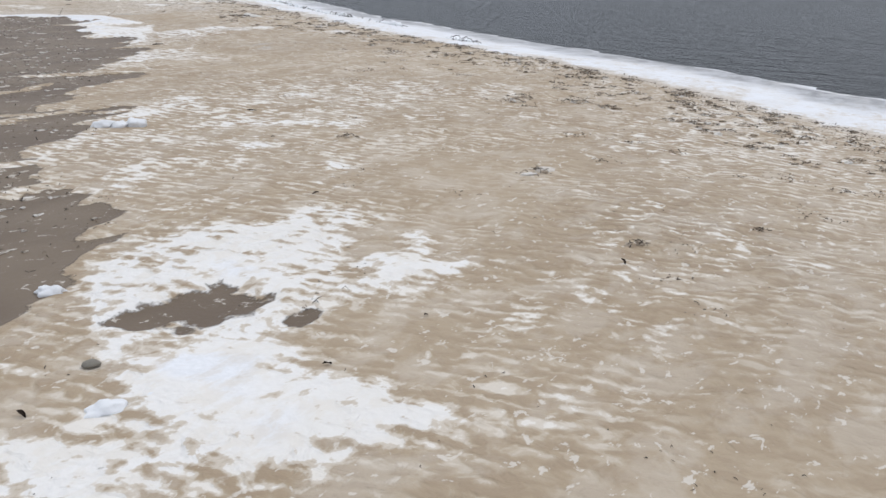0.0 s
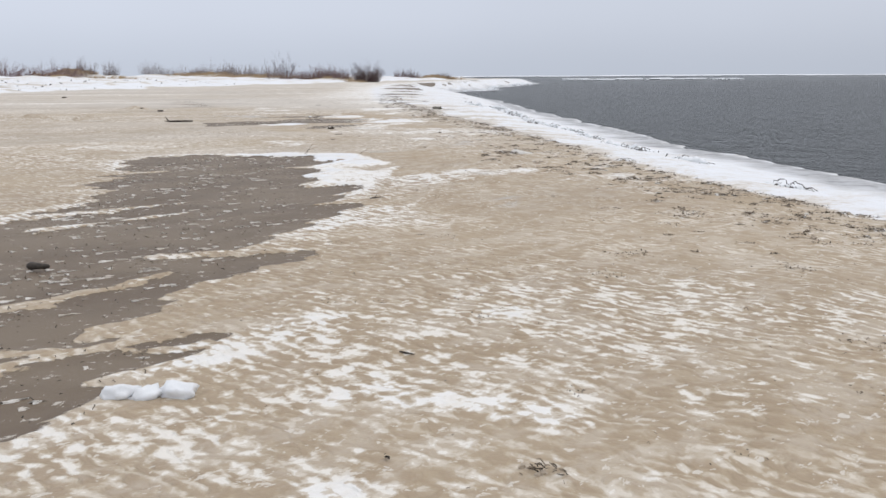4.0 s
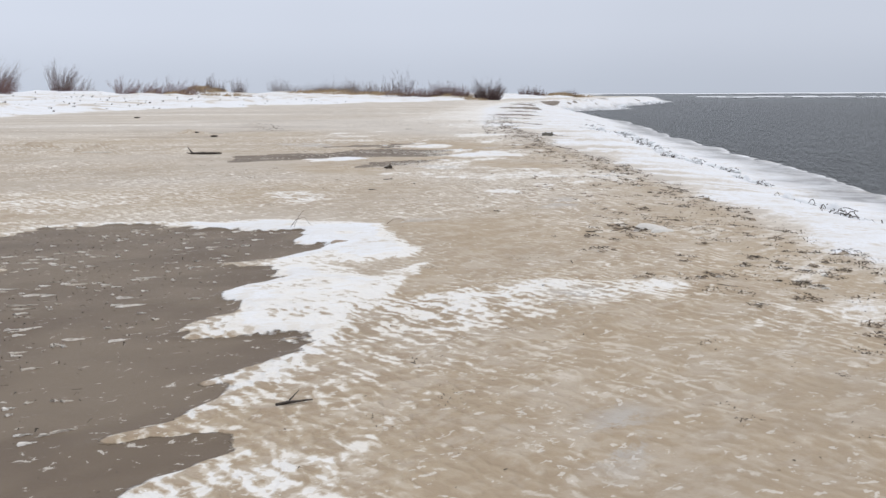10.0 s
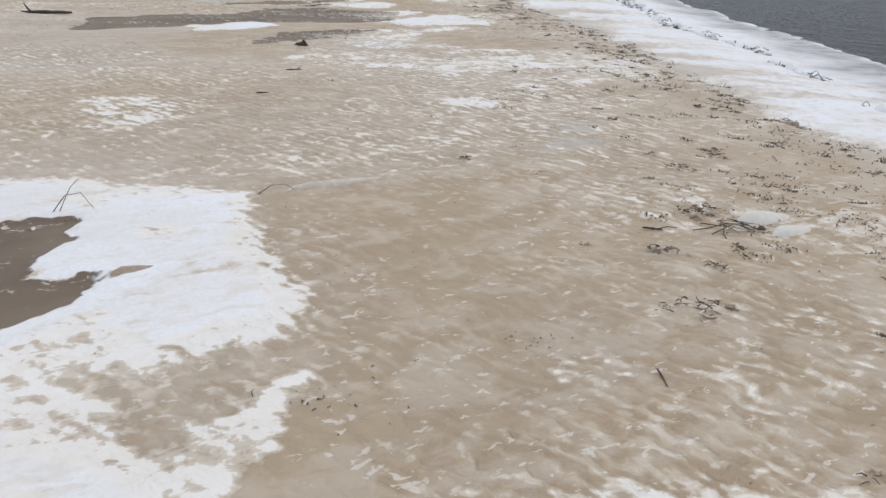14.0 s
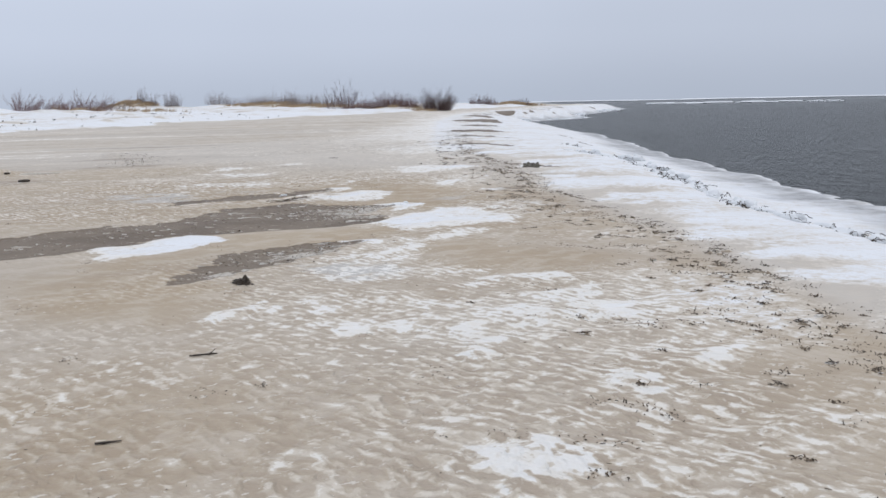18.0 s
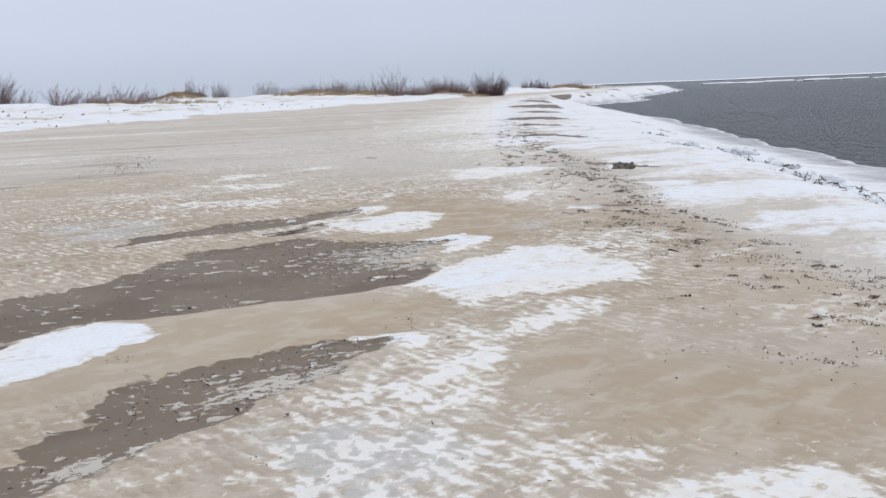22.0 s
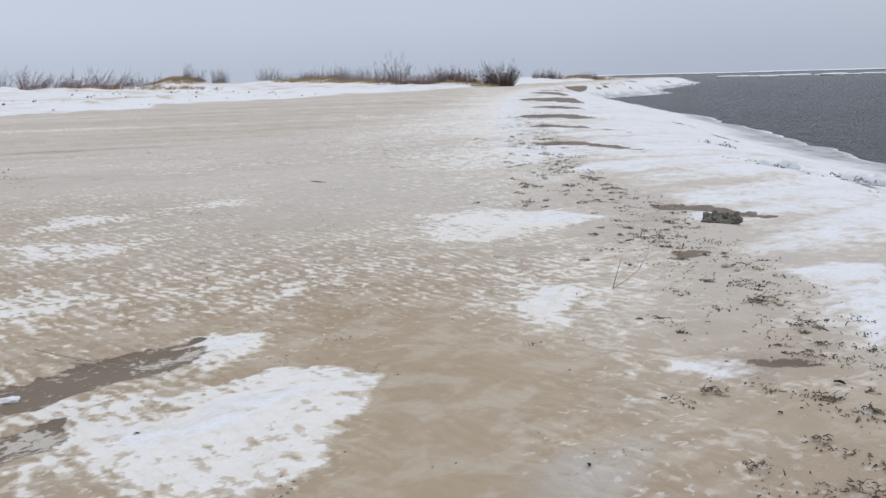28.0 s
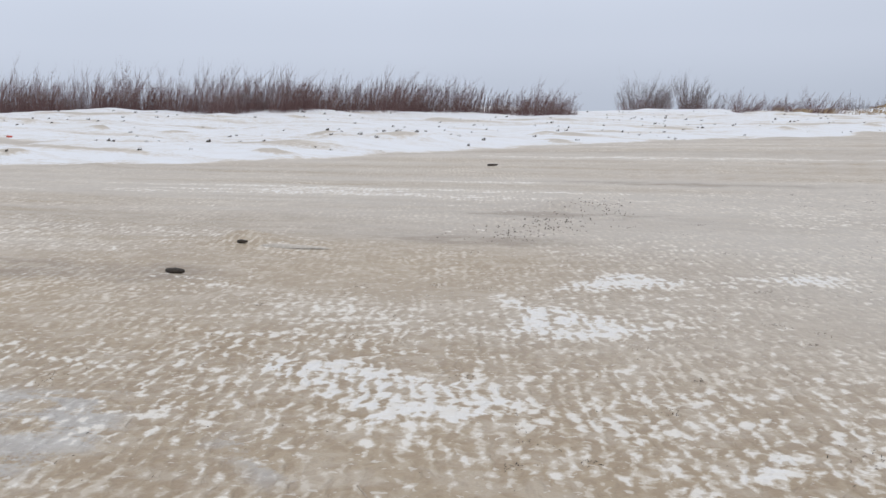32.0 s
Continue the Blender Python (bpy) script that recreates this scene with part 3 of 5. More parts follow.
    calm = np.maximum(1 - smooth(0.6, 1.3, np.hypot((x + 11.9) / 0.75, (y - 25.2) / 1.9)), 1 - smooth(0.6, 1.3, np.hypot((x + 12.6) / 1.3, (y - 22.2) / 1.6)))
    snow, ripple, frost_haze = snow * (1 - 0.75 * calm * (snow < 0.6)), ripple * (1 - 0.7 * calm), frost_haze + 0.15 * calm
    ripple = ripple + 0.5 * np.exp(-((x - 1.0) / 1.6) ** 2 - ((y - 4.3) / 2.2) ** 2)
    frost_haze = frost_haze - 0.22 * np.exp(-((x + 1.9) / 2.0) ** 2 - ((y - 13.5) / 3.4) ** 2)
    snow, ripple, frost_haze = snow * (1 - 0.7 * bare * (snow < 0.55)), ripple * (1 - 0.75 * bare), frost_haze - 0.22 * bare
    ripple = ripple * (1 - 0.7 * smooth(0.76, 0.9, snow)) * (1 - smooth(-0.5, 1.2, inland))
    ripple = ripple * (1 - 0.75 * smooth(-1.9, -0.9, out) * smooth(11, 16, y))
    slush = smooth(-0.4, 0.1, s) * (1 - smooth(0.3, 1.8, s + 1.6 * (grain(wa * 0.3, wb, 0.8, 75) - 0.5)))
    moist = 0.35 * smooth(0.5, 0.8, grain(wa * 0.3, wb, 2.5, 57))
    for cx, cy, long_r, wide_r in MOIST:
        da, db = along_wind(bend_x - cx, bend_y - cy)
        moist = np.maximum(moist, 1 - smooth(0.5, 1.3, np.sqrt((da / long_r) ** 2 + (db / wide_r) ** 2)))
    moist = np.maximum(moist, 0.42 * np.exp(-((x - -2.3) / 1.1) ** 2 - ((y - 14.0) / 1.8) ** 2))
    crust = np.zeros(x.shape)
    for cx, cy, long_r, wide_r in CRUST:
        da, db = along_wind(bend_x - cx, bend_y - cy)
        crust = np.maximum(crust, 1 - smooth(0.3, 1.2, np.sqrt((da / long_r) ** 2 + (db / wide_r) ** 2)))
    snow = np.where(snow > 0.66, 0.66 + (snow - 0.66) * 0.42, snow)
    return glaze, slush, crust, damp, np.clip(snow, 0, 1.0), np.clip(frost_haze, 0, 1), ripple, moist * (1 - smooth(-0.5, 0.3, out))


# ---- materials ----
def material(name, colour=(0.5, 0.5, 0.5), rough=0.8):
    m = bpy.data.materials.new(name)
    m.use_nodes = True
    b = m.node_tree.nodes["Principled BSDF"]
    b.inputs["Base Color"].default_value = (*colour, 1)
    b.inputs["Roughness"].default_value = rough
    return m, m.node_tree, b


def node(tree, kind, **values):
    n = tree.nodes.new(kind)
    for key, value in values.items():
        n.inputs[key.replace("_", " ")].default_value = value
    return n


def noise_node(tree, vector, scale, detail=3.0, rough=0.55, distortion=0.0):
    n = node(tree, "ShaderNodeTexNoise", Scale=scale, Detail=detail, Roughness=rough, Distortion=distortion)
    tree.links.new(vector, n.inputs["Vector"])
    return n.outputs["Fac"]


def maths(tree, operation, a, b=0.0, c=None):
    n = tree.nodes.new("ShaderNodeMath")
    n.operation = operation
    for k, v in enumerate((a, b) if c is None else (a, b, c)):
        if isinstance(v, (int, float)):
            n.inputs[k].default_value = v
        else:
            tree.links.new(v, n.inputs[k])
    return n.outputs[0]


def ranged(tree, value, lo, hi, to_lo=0.0, to_hi=1.0, soft=True):
    n = node(tree, "ShaderNodeMapRange", From_Min=lo, From_Max=hi, To_Min=to_lo, To_Max=to_hi)
    n.interpolation_type = "SMOOTHSTEP" if soft else "LINEAR"
    tree.links.new(value, n.inputs["Value"])
    return n.outputs["Result"]


def blend(tree, factor, a, b, mode="MIX"):
    n = tree.nodes.new("ShaderNodeMix")
    n.data_type, n.blend_type = "RGBA", mode
    for key, v in (("Factor", factor), ("A", a), ("B", b)):
        socket = n.inputs[key] if key == "Factor" else [i for i in n.inputs if i.name == key and i.type == "RGBA"][0]
        if isinstance(v, tuple):
            socket.default_value = (*v, 1)
        elif isinstance(v, (int, float)):
            socket.default_value = v
        else:
            tree.links.new(v, socket)
    return [o for o in n.outputs if o.type == "RGBA"][0]


def attribute(tree, name):
    n = tree.nodes.new("ShaderNodeAttribute")
    n.attribute_name = name
    return n.outputs["Fac"]


def bump(tree, height_socket, distance, strength=1.0, normal=None):
    n = node(tree, "ShaderNodeBump", Strength=strength, Distance=distance)
    tree.links.new(height_socket, n.inputs["Height"])
    if normal:
        tree.links.new(normal, n.inputs["Normal"])
    return n.outputs["Normal"]


def mapped(tree, vector, turn=0.0, scale=(1, 1, 1)):
    n = tree.nodes.new("ShaderNodeMapping")
    n.inputs["Rotation"].default_value = (0, 0, turn)
    n.inputs["Scale"].default_value = scale
    tree.links.new(vector, n.inputs["Vector"])
    return n.outputs["Vector"]


WIND_TURN = -math.atan2(WIND.y, WIND.x)


def ground_material():
    m, t, b = material("winter_sand", rough=0.9)
    co = t.nodes.new("ShaderNodeTexCoord").outputs["Object"]
    wind = mapped(t, co, WIND_TURN)
    blotch = noise_node(t, mapped(t, wind, 0, (1.9, 3.6, 3)), 1.0, 6.0, 0.62, 0.35)
    flecks = noise_node(t, mapped(t, wind, radians(-15), (11.5, 8.6, 3)), 1.0, 3.0, 0.55, 0.6)
    fine = noise_node(t, co, 42.0, 4.0, 0.65)
    grit = noise_node(t, co, 420.0, 2.0, 0.6)
    broad = noise_node(t, co, 0.55, 4.0, 0.6)
    patchy = noise_node(t, mapped(t, wind, 0, (0.9, 1.5, 1)), 1.0, 3.0, 0.55, 0.3)
    # wind ripples: crests across the wind, meandering and forking
    wave = node(t, "ShaderNodeTexWave", Scale=3.3, Distortion=9.0, Detail=3.0, Detail_Scale=1.3, Detail_Roughness=0.6)
    wave.wave_profile = "SIN"
    t.links.new(mapped(t, wind, radians(-15), (1.0, 0.95, 1)), wave.inputs["Vector"])
    ripple_amount = attribute(t, "ripple")
    damp = attribute(t, "damp")
    snow = attribute(t, "snow")
    frost_haze = attribute(t, "frost_haze")
    moist = attribute(t, "moist")
    crest = maths(t, "ADD", maths(t, "MULTIPLY", wave.outputs["Fac"], 0.30), maths(t, "MULTIPLY", maths(t, "SUBTRACT", flecks, 0.5), 1.5))
    coarse = noise_node(t, mapped(t, wind, radians(-15), (6.0, 4.6, 3)), 1.0, 3.0, 0.55, 0.6)
    crest = maths(t, "ADD", crest, maths(t, "MULTIPLY", maths(t, "SUBTRACT", coarse, 0.5), 0.6))
    crest = ranged(t, crest, -0.22, 0.52, 0.0, 1.0, False)
    isles = noise_node(t, mapped(t, wind, radians(-15), (6.6, 6.0, 3)), 1.0, 4.0, 0.52, 0.6)
    # snow lies in the troughs, where the level of cover beats the broken noise
    broken = maths(t, "ADD", maths(t, "MULTIPLY", maths(t, "SUBTRACT", blotch, 0.5), 0.7),
                   maths(t, "MULTIPLY", maths(t, "MULTIPLY", maths(t, "SUBTRACT", 0.5, crest), 0.52), ripple_amount))
    broken = maths(t, "ADD", broken, maths(t, "MULTIPLY", maths(t, "SUBTRACT", fine, 0.5), 0.16))
    broken = maths(t, "ADD", broken, maths(t, "MULTIPLY", maths(t, "MULTIPLY", maths(t, "SUBTRACT", isles, 0.5), ripple_amount), 0.75))
    tear = noise_node(t, mapped(t, wind, 0, (7.0, 12.0, 3)), 1.0, 5.0, 0.62, 0.5)
    broken = maths(t, "ADD", broken, maths(t, "MULTIPLY", maths(t, "SUBTRACT", tear, 0.5), 0.85))
    level = maths(t, "ADD", snow, broken)
    snow_mask = maths(t, "ADD", maths(t, "MULTIPLY", ranged(t, level, 0.55, 0.63), ranged(t, ripple_amount, 0.17, 0.45)), maths(t, "MULTIPLY", ranged(t, level, 0.40, 0.74), ranged(t, ripple_amount, 0.17, 0.45, 1.0, 0.0)))
    sheet_mask = ranged(t, level, 0.36, 0.54)
    pale_mask = ranged(t, level, 0.26, 0.56)
    lines = maths(t, "MULTIPLY", maths(t, "ADD", ranged(t, crest, 0.30, 0.52, 0.45, 0.0), ranged(t, crest, 0.12, 0.28, 0.55, 0.0)), maths(t, "MULTIPLY", ranged(t, ripple_amount, 0.2, 0.8), maths(t, "MULTIPLY", ranged(t, patchy, 0.38, 0.6), ranged(t, broad, 0.4, 0.6, 0.3, 1.0))))
    bits = ranged(t, noise_node(t, mapped(t, wind, radians(20), (13, 19, 3)), 1.0, 3.0, 0.6, 0.4), 0.62, 0.67)
    damp_edge = maths(t, "ADD", damp, maths(t, "MULTIPLY", maths(t, "SUBTRACT", blotch, 0.5), 0.32))
    damp_edge = maths(t, "ADD", damp_edge, maths(t, "MULTIPLY", maths(t, "SUBTRACT", isles, 0.5), 0.2))
    damp_edge = maths(t, "ADD", damp_edge, maths(t, "MULTIPLY", maths(t, "SUBTRACT", fine, 0.5), 0.04))
    damp_mask = ranged(t, damp_edge, -0.012, 0.016)
    near_edge = maths(t, "ADD", ranged(t, damp, 0.02, 0.4, 0.03, 0.0), maths(t, "MULTIPLY", attribute(t, "crust"), 0.16))
    crust = ranged(t, maths(t, "ADD", near_edge, maths(t, "ADD", noise_node(t, mapped(t, wind, 0, (12, 16, 5)), 1.0, 6.0, 0.7, 0.6), maths(t, "MULTIPLY", fine, 0.12))), 0.685, 0.725)
    sand = blend(t, ranged(t, broad, 0.3, 0.7), (0.365, 0.283, 0.188), (0.41, 0.327, 0.226))
    sand = blend(t, maths(t, "MULTIPLY", maths(t, "MULTIPLY", ranged(t, crest, 0.45, 0.8), ripple_amount), 0.55), sand, (0.315, 0.235, 0.155))
    sand = blend(t, ranged(t, grit, 0.25, 0.75, 0.0, 0.16), sand, (0.22, 0.17, 0.13))
    # real frost and imitated haze both pale the sand's base colour
    pale = blend(t, ranged(t, frost_haze, 0.1, 0.8, 0.0, 0.66), sand, (0.55, 0.522, 0.488))
    cream = ranged(t, noise_node(t, mapped(t, wind, 0, (3.0, 4.4, 3)), 1.0, 5.0, 0.62, 0.3), 0.46, 0.62, 0.0, 0.36)
    pale = blend(t, cream, pale, (0.545, 0.485, 0.41))
    pale = blend(t, maths(t, "MULTIPLY", lines, 0.9), pale, (0.66, 0.60, 0.515))
    pale = blend(t, maths(t, "MULTIPLY", sheet_mask, 0.75), pale, (0.60, 0.54, 0.46))
    pale = blend(t, maths(t, "MULTIPLY", bits, ranged(t, ripple_amount, 0.25, 0.6, 0.0, 0.7)), pale, (0.66, 0.615, 0.55))
    pale = blend(t, maths(t, "MULTIPLY", maths(t, "MULTIPLY", moist, ranged(t, blotch, 0.35, 0.6, 0.25, 1.0)), 0.6), pale, (0.235, 0.19, 0.15))
    white = blend(t, ranged(t, fine, 0.3, 0.7), (0.67, 0.68, 0.70), (0.75, 0.76, 0.785))
    white = blend(t, ranged(t, noise_node(t, mapped(t, wind, 0, (0.8, 2.6, 1)), 1.0, 5.0, 0.6), 0.44, 0.66, 0.0, 0.42), white, (0.61, 0.585, 0.545))
    white = blend(t, maths(t, "MULTIPLY", ranged(t, tear, 0.40, 0.54, 0.7, 0.0), ranged(t, ripple_amount, 0.1, 0.4)), white, (0.61, 0.565, 0.505))
    white = blend(t, ranged(t, snow, 0.40, 0.56, 0.8, 0.0), white, (0.625, 0.57, 0.495))
    ice = maths(t, "MULTIPLY", attribute(t, "glaze"), ranged(t, maths(t, "ADD", blotch, maths(t, "MULTIPLY", fine, 0.3)), 0.58, 0.68))
    pale = blend(t, maths(t, "MULTIPLY", ice, 0.6), pale, (0.50, 0.515, 0.53))
    white = blend(t, ranged(t, ripple_amount, 0.2, 0.6, 0.0, 0.6), white, (0.74, 0.70, 0.635))
    dry = blend(t, snow_mask, pale, white)
    slush = maths(t, "MULTIPLY", attribute(t, "slush"), ranged(t, blotch, 0.3, 0.65, 1.0, 0.55))
    dry = blend(t, slush, dry, (0.25, 0.25, 0.255))
    wet = blend(t, ranged(t, patchy, 0.36, 0.62), (0.138, 0.102, 0.071), (0.185, 0.143, 0.101))
    wet = blend(t, ranged(t, grit, 0.3, 0.7, 0.0, 0.3), wet, (0.095, 0.076, 0.06))
    wet = blend(t, maths(t, "MULTIPLY", crust, 0.8), wet, (0.54, 0.50, 0.44))
    colour = blend(t, damp_mask, dry, wet)
    t.links.new(colour, b.inputs["Base Color"])
    t.links.new(ranged(t, damp_mask, 0, 1, 0.72, 0.6, False), b.inputs["Roughness"])
    t.links.new(ranged(t, damp_mask, 0, 1, 0.36, 0.2, False), b.inputs["Specular IOR Level"])
    dry_part = maths(t, "SUBTRACT", 1.0, damp_mask)
    rise = maths(t, "MULTIPLY", maths(t, "MULTIPLY", crest, ripple_amount), maths(t, "MULTIPLY", dry_part, 1.0))
    rise = maths(t, "ADD", rise, maths(t, "MULTIPLY", pale_mask, maths(t, "MULTIPLY", dry_part, 0.35)))
    rise = maths(t, "ADD", rise, maths(t, "MULTIPLY", dry_part, 0.5))
    first = bump(t, rise, 0.016, 0.9)
    second = bump(t, maths(t, "ADD", maths(t, "MULTIPLY", fine, 0.8), maths(t, "MULTIPLY", grit, 0.25)), 0.006, 0.6, first)
    t.links.new(second, b.inputs["Normal"])
    return m


def water_material():
    m, t, b = material("grey_sea", (0.060, 0.072, 0.082), 0.18)
    co = t.nodes.new("ShaderNodeTexCoord").outputs["Object"]
    wind = mapped(t, co, WIND_TURN)
    small = noise_node(t, mapped(t, wind, radians(12), (9.5, 3.2, 1)), 1.0, 4.0, 0.6, 0.2)
    swell = noise_node(t, mapped(t, wind, radians(20), (2.4, 0.9, 1)), 1.0, 4.0, 0.6, 0.2)
    tint = noise_node(t, co, 0.03, 3.0)
    deep = blend(t, ranged(t, tint, 0.35, 0.65), (0.042, 0.046, 0.046), (0.060, 0.065, 0.066))
    # pale streaks blended into the base colour imitate glints on the waves
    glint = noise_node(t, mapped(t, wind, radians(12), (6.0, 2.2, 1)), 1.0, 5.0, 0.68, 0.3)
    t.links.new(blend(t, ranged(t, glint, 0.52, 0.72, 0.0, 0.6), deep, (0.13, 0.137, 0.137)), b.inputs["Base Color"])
    b.inputs["IOR"].default_value = 1.33
    b.inputs["Specular IOR Level"].default_value = 0.17
    n1 = bump(t, swell, 0.26, 1.0)
    n2 = bump(t, small, 0.2, 1.0, n1)
    t.links.new(n2, b.inputs["Normal"])
    b.inputs["Roughness"].default_value = 0.3
    return m


def speckled(name, dark, light, scale=30.0, rough=0.85, relief=0.004):
    m, t, b = material(name, rough=rough)
    co = t.nodes.new("ShaderNodeTexCoord").outputs["Object"]
    n = noise_node(t, co, scale, 4.0, 0.65)
    isl = t.nodes.new("ShaderNodeNewGeometry").outputs["Random Per Island"]
    f = maths(t, "ADD", maths(t, "MULTIPLY", n, 0.6), maths(t, "MULTIPLY", isl, 0.4))
    t.links.new(blend(t, ranged(t, f, 0.3, 0.7), dark, light), b.inputs["Base Color"])
    t.links.new(bump(t, n, relief, 0.8), b.inputs["Normal"])
    return m


MAT_GROUND = ground_material()
MAT_SEA = water_material()
MAT_TWIG = speckled("dead_reed", (0.035, 0.028, 0.022), (0.15, 0.12, 0.09))
MAT_REED = speckled("washed_reed", (0.03, 0.022, 0.015), (0.20, 0.152, 0.106))
MAT_BARK = speckled("willow_bark", (0.12, 0.066, 0.062), (0.225, 0.14, 0.13), 12)
MAT_DARK_BARK = speckled("dark_bark", (0.07, 0.045, 0.043), (0.15, 0.10, 0.095), 12)
MAT_GREY_BARK = speckled("grey_bark", (0.11, 0.08, 0.075), (0.21, 0.16, 0.148), 12)
# bark greyed and lightened so its colour carries the haze of distance
MAT_HAZED_BARK = speckled("hazed_bark", (0.15, 0.12, 0.115), (0.30, 0.265, 0.255), 12)
MAT_WOOD = speckled("wet_driftwood", (0.025, 0.019, 0.015), (0.09, 0.07, 0.052), 40, 0.75)
MAT_GRASS = speckled("dry_dune_grass", (0.30, 0.215, 0.125), (0.48, 0.36, 0.22), 6)
MAT_SNOW = speckled("crusted_snow", (0.66, 0.67, 0.68), (0.74, 0.75, 0.765), 25, 0.8, 0.006)
MAT_DRIFT = speckled("packed_drift", (0.57, 0.545, 0.505), (0.70, 0.685, 0.66), 25, 0.85, 0.006)
MAT_DIRTY_SNOW = speckled("sandy_snow", (0.47, 0.42, 0.36), (0.64, 0.61, 0.57), 25, 0.85, 0.005)
MAT_ICE = speckled("sea_ice", (0.62, 0.64, 0.67), (0.75, 0.76, 0.78), 9, 0.5, 0.01)
MAT_STONE = speckled("mossy_stone", (0.045, 0.042, 0.034), (0.20, 0.185, 0.155), 30, 0.9, 0.012)
MAT_LEAF = speckled("dead_leaf", (0.03, 0.02, 0.015), (0.16, 0.10, 0.06))

MAT_CLOD = speckled("damp_clod", (0.12, 0.095, 0.072), (0.30, 0.245, 0.185), 60, 0.95, 0.008)
MAT_HEAP = speckled("sandy_heap", (0.30, 0.235, 0.18), (0.45, 0.38, 0.30), 40, 0.95, 0.008)


# ---- ground: one sheet, fine along the walk and growing coarse towards the horizon ----
def spread(lo, hi, step, far_lo, far_hi, grow_lo, grow_hi):
    core = np.arange(lo, hi + step / 2, step)
    ends = []
    for far, grow in ((far_lo, grow_lo), (far_hi, grow_hi)):
        d, k = 0.0, step
        run = []
        while d < far:
            k *= grow
            d += k
            run.append(d)
        ends.append(np.array(run))
    return np.concatenate([lo - ends[0][::-1], core, hi + ends[1]])


def sheet(name, x, y, z, mat):
    rows, cols = x.shape
    mesh = bpy.data.meshes.new(name)
    co = np.stack([x, y, z], -1).reshape(-1, 3).astype(np.float32)
    i = np.arange(rows * cols).reshape(rows, cols)
    quads = np.stack([i[:-1, :-1], i[:-1, 1:], i[1:, 1:], i[1:, :-1]], -1).reshape(-1, 4)
    mesh.vertices.add(len(co))
    mesh.vertices.foreach_set("co", co.ravel())
    mesh.loops.add(quads.size)
    mesh.loops.foreach_set("vertex_index", quads.ravel().astype(np.int32))
    mesh.polygons.add(len(quads))
    mesh.polygons.foreach_set("loop_start", np.arange(0, quads.size, 4, dtype=np.int32))
    mesh.polygons.foreach_set("use_smooth", np.ones(len(quads), bool))
    mesh.update(calc_edges=True)
    mesh.materials.append(mat)
    return mesh


def paint(mesh, name, values):
    layer = mesh.attributes.new(name, "FLOAT", "POINT")
    layer.data.foreach_set("value", np.asarray(values, np.float32).ravel())


AHEAD, ASIDE = np.array((-0.36, 0.933)), np.array((0.933, 0.36))
ga = spread(0.8, 36.0, 0.05, 4000, 4000, 1.16, 1.033)
gb = spread(-11.0, 10.5, 0.05, 4000, 4000, 1.033, 1.09)
gbx, gax = np.meshgrid(gb, ga)
gx = gax * AHEAD[0] + gbx * ASIDE[0]
gy = gax * AHEAD[1] + gbx * ASIDE[1]
glaze, slush, crust, damp, snow, frost_haze, ripple, moist = cover(gx, gy)
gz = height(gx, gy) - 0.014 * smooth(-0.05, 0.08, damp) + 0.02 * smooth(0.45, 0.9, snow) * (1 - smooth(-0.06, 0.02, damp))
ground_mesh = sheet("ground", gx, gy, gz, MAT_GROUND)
for key, values in (("damp", damp), ("snow", snow), ("frost_haze", frost_haze), ("ripple", ripple), ("moist", moist), ("crust", crust), ("glaze", glaze), ("slush", slush)):
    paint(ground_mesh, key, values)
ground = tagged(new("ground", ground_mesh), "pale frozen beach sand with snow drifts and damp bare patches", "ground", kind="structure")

# ---- sea ----
sx = spread(-30.0, 25.0, 0.5, 3900, 3900, 1.08, 1.08)
sy = spread(8.0, 70.0, 0.5, 3900, 3900, 1.08, 1.08)
swx, swy = np.meshgrid(sx, sy)
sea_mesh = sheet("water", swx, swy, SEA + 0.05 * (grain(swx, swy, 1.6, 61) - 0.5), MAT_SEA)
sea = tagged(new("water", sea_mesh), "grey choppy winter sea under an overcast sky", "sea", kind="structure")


# ---- helpers for things ----
def link_mesh(name, bm, mat, parent=None, label="", smooth_faces=False):
    mesh = bpy.data.meshes.new(name)
    bm.normal_update()
    for f in bm.faces:
        f.smooth = smooth_faces
    bm.to_mesh(mesh)
    bm.free()
    mesh.materials.append(mat)
    ob = new(name, mesh)
    ob.parent = parent
    if label:
        ob["label"] = label
    return ob


def part(name, bm, mat, parent, label="", smooth_faces=False):
    return link_mesh(name, bm, mat, parent, label, smooth_faces)


def thing(name, x, y, label, category, group="", turn=0.0, lift=0.0):
    ob = new(name)
    ob.empty_display_size = 0.1
    ob.matrix_basis = pose(x, y, ground_at(x, y) + lift, 0, 0, turn)
    return tagged(ob, label, category, group)


def tube(bm, points, radii, sides=5, caps=True):
    """A tapered bar through the points."""
    rings = []
    n = len(points)
    for k in range(n):
        d = (points[min(k + 1, n - 1)] - points[max(k - 1, 0)]).normalized()
        side = d.cross(Vector((0, 0, 1)))
        if side.length < 0.05:
            side = d.cross(Vector((0, 1, 0)))
        side.normalize()
        up = side.cross(d)
        rings.append([bm.verts.new(points[k] + (side * math.cos(a) + up * math.sin(a)) * radii[k])
                      for a in (2 * math.pi * j / sides for j in range(sides))])
    for r0, r1 in zip(rings, rings[1:]):
        for j in range(sides):
            bm.faces.new((r0[j], r0[(j + 1) % sides], r1[(j + 1) % sides], r1[j]))
    if caps:
        bm.faces.new(rings[0][::-1])
        bm.faces.new(rings[-1])


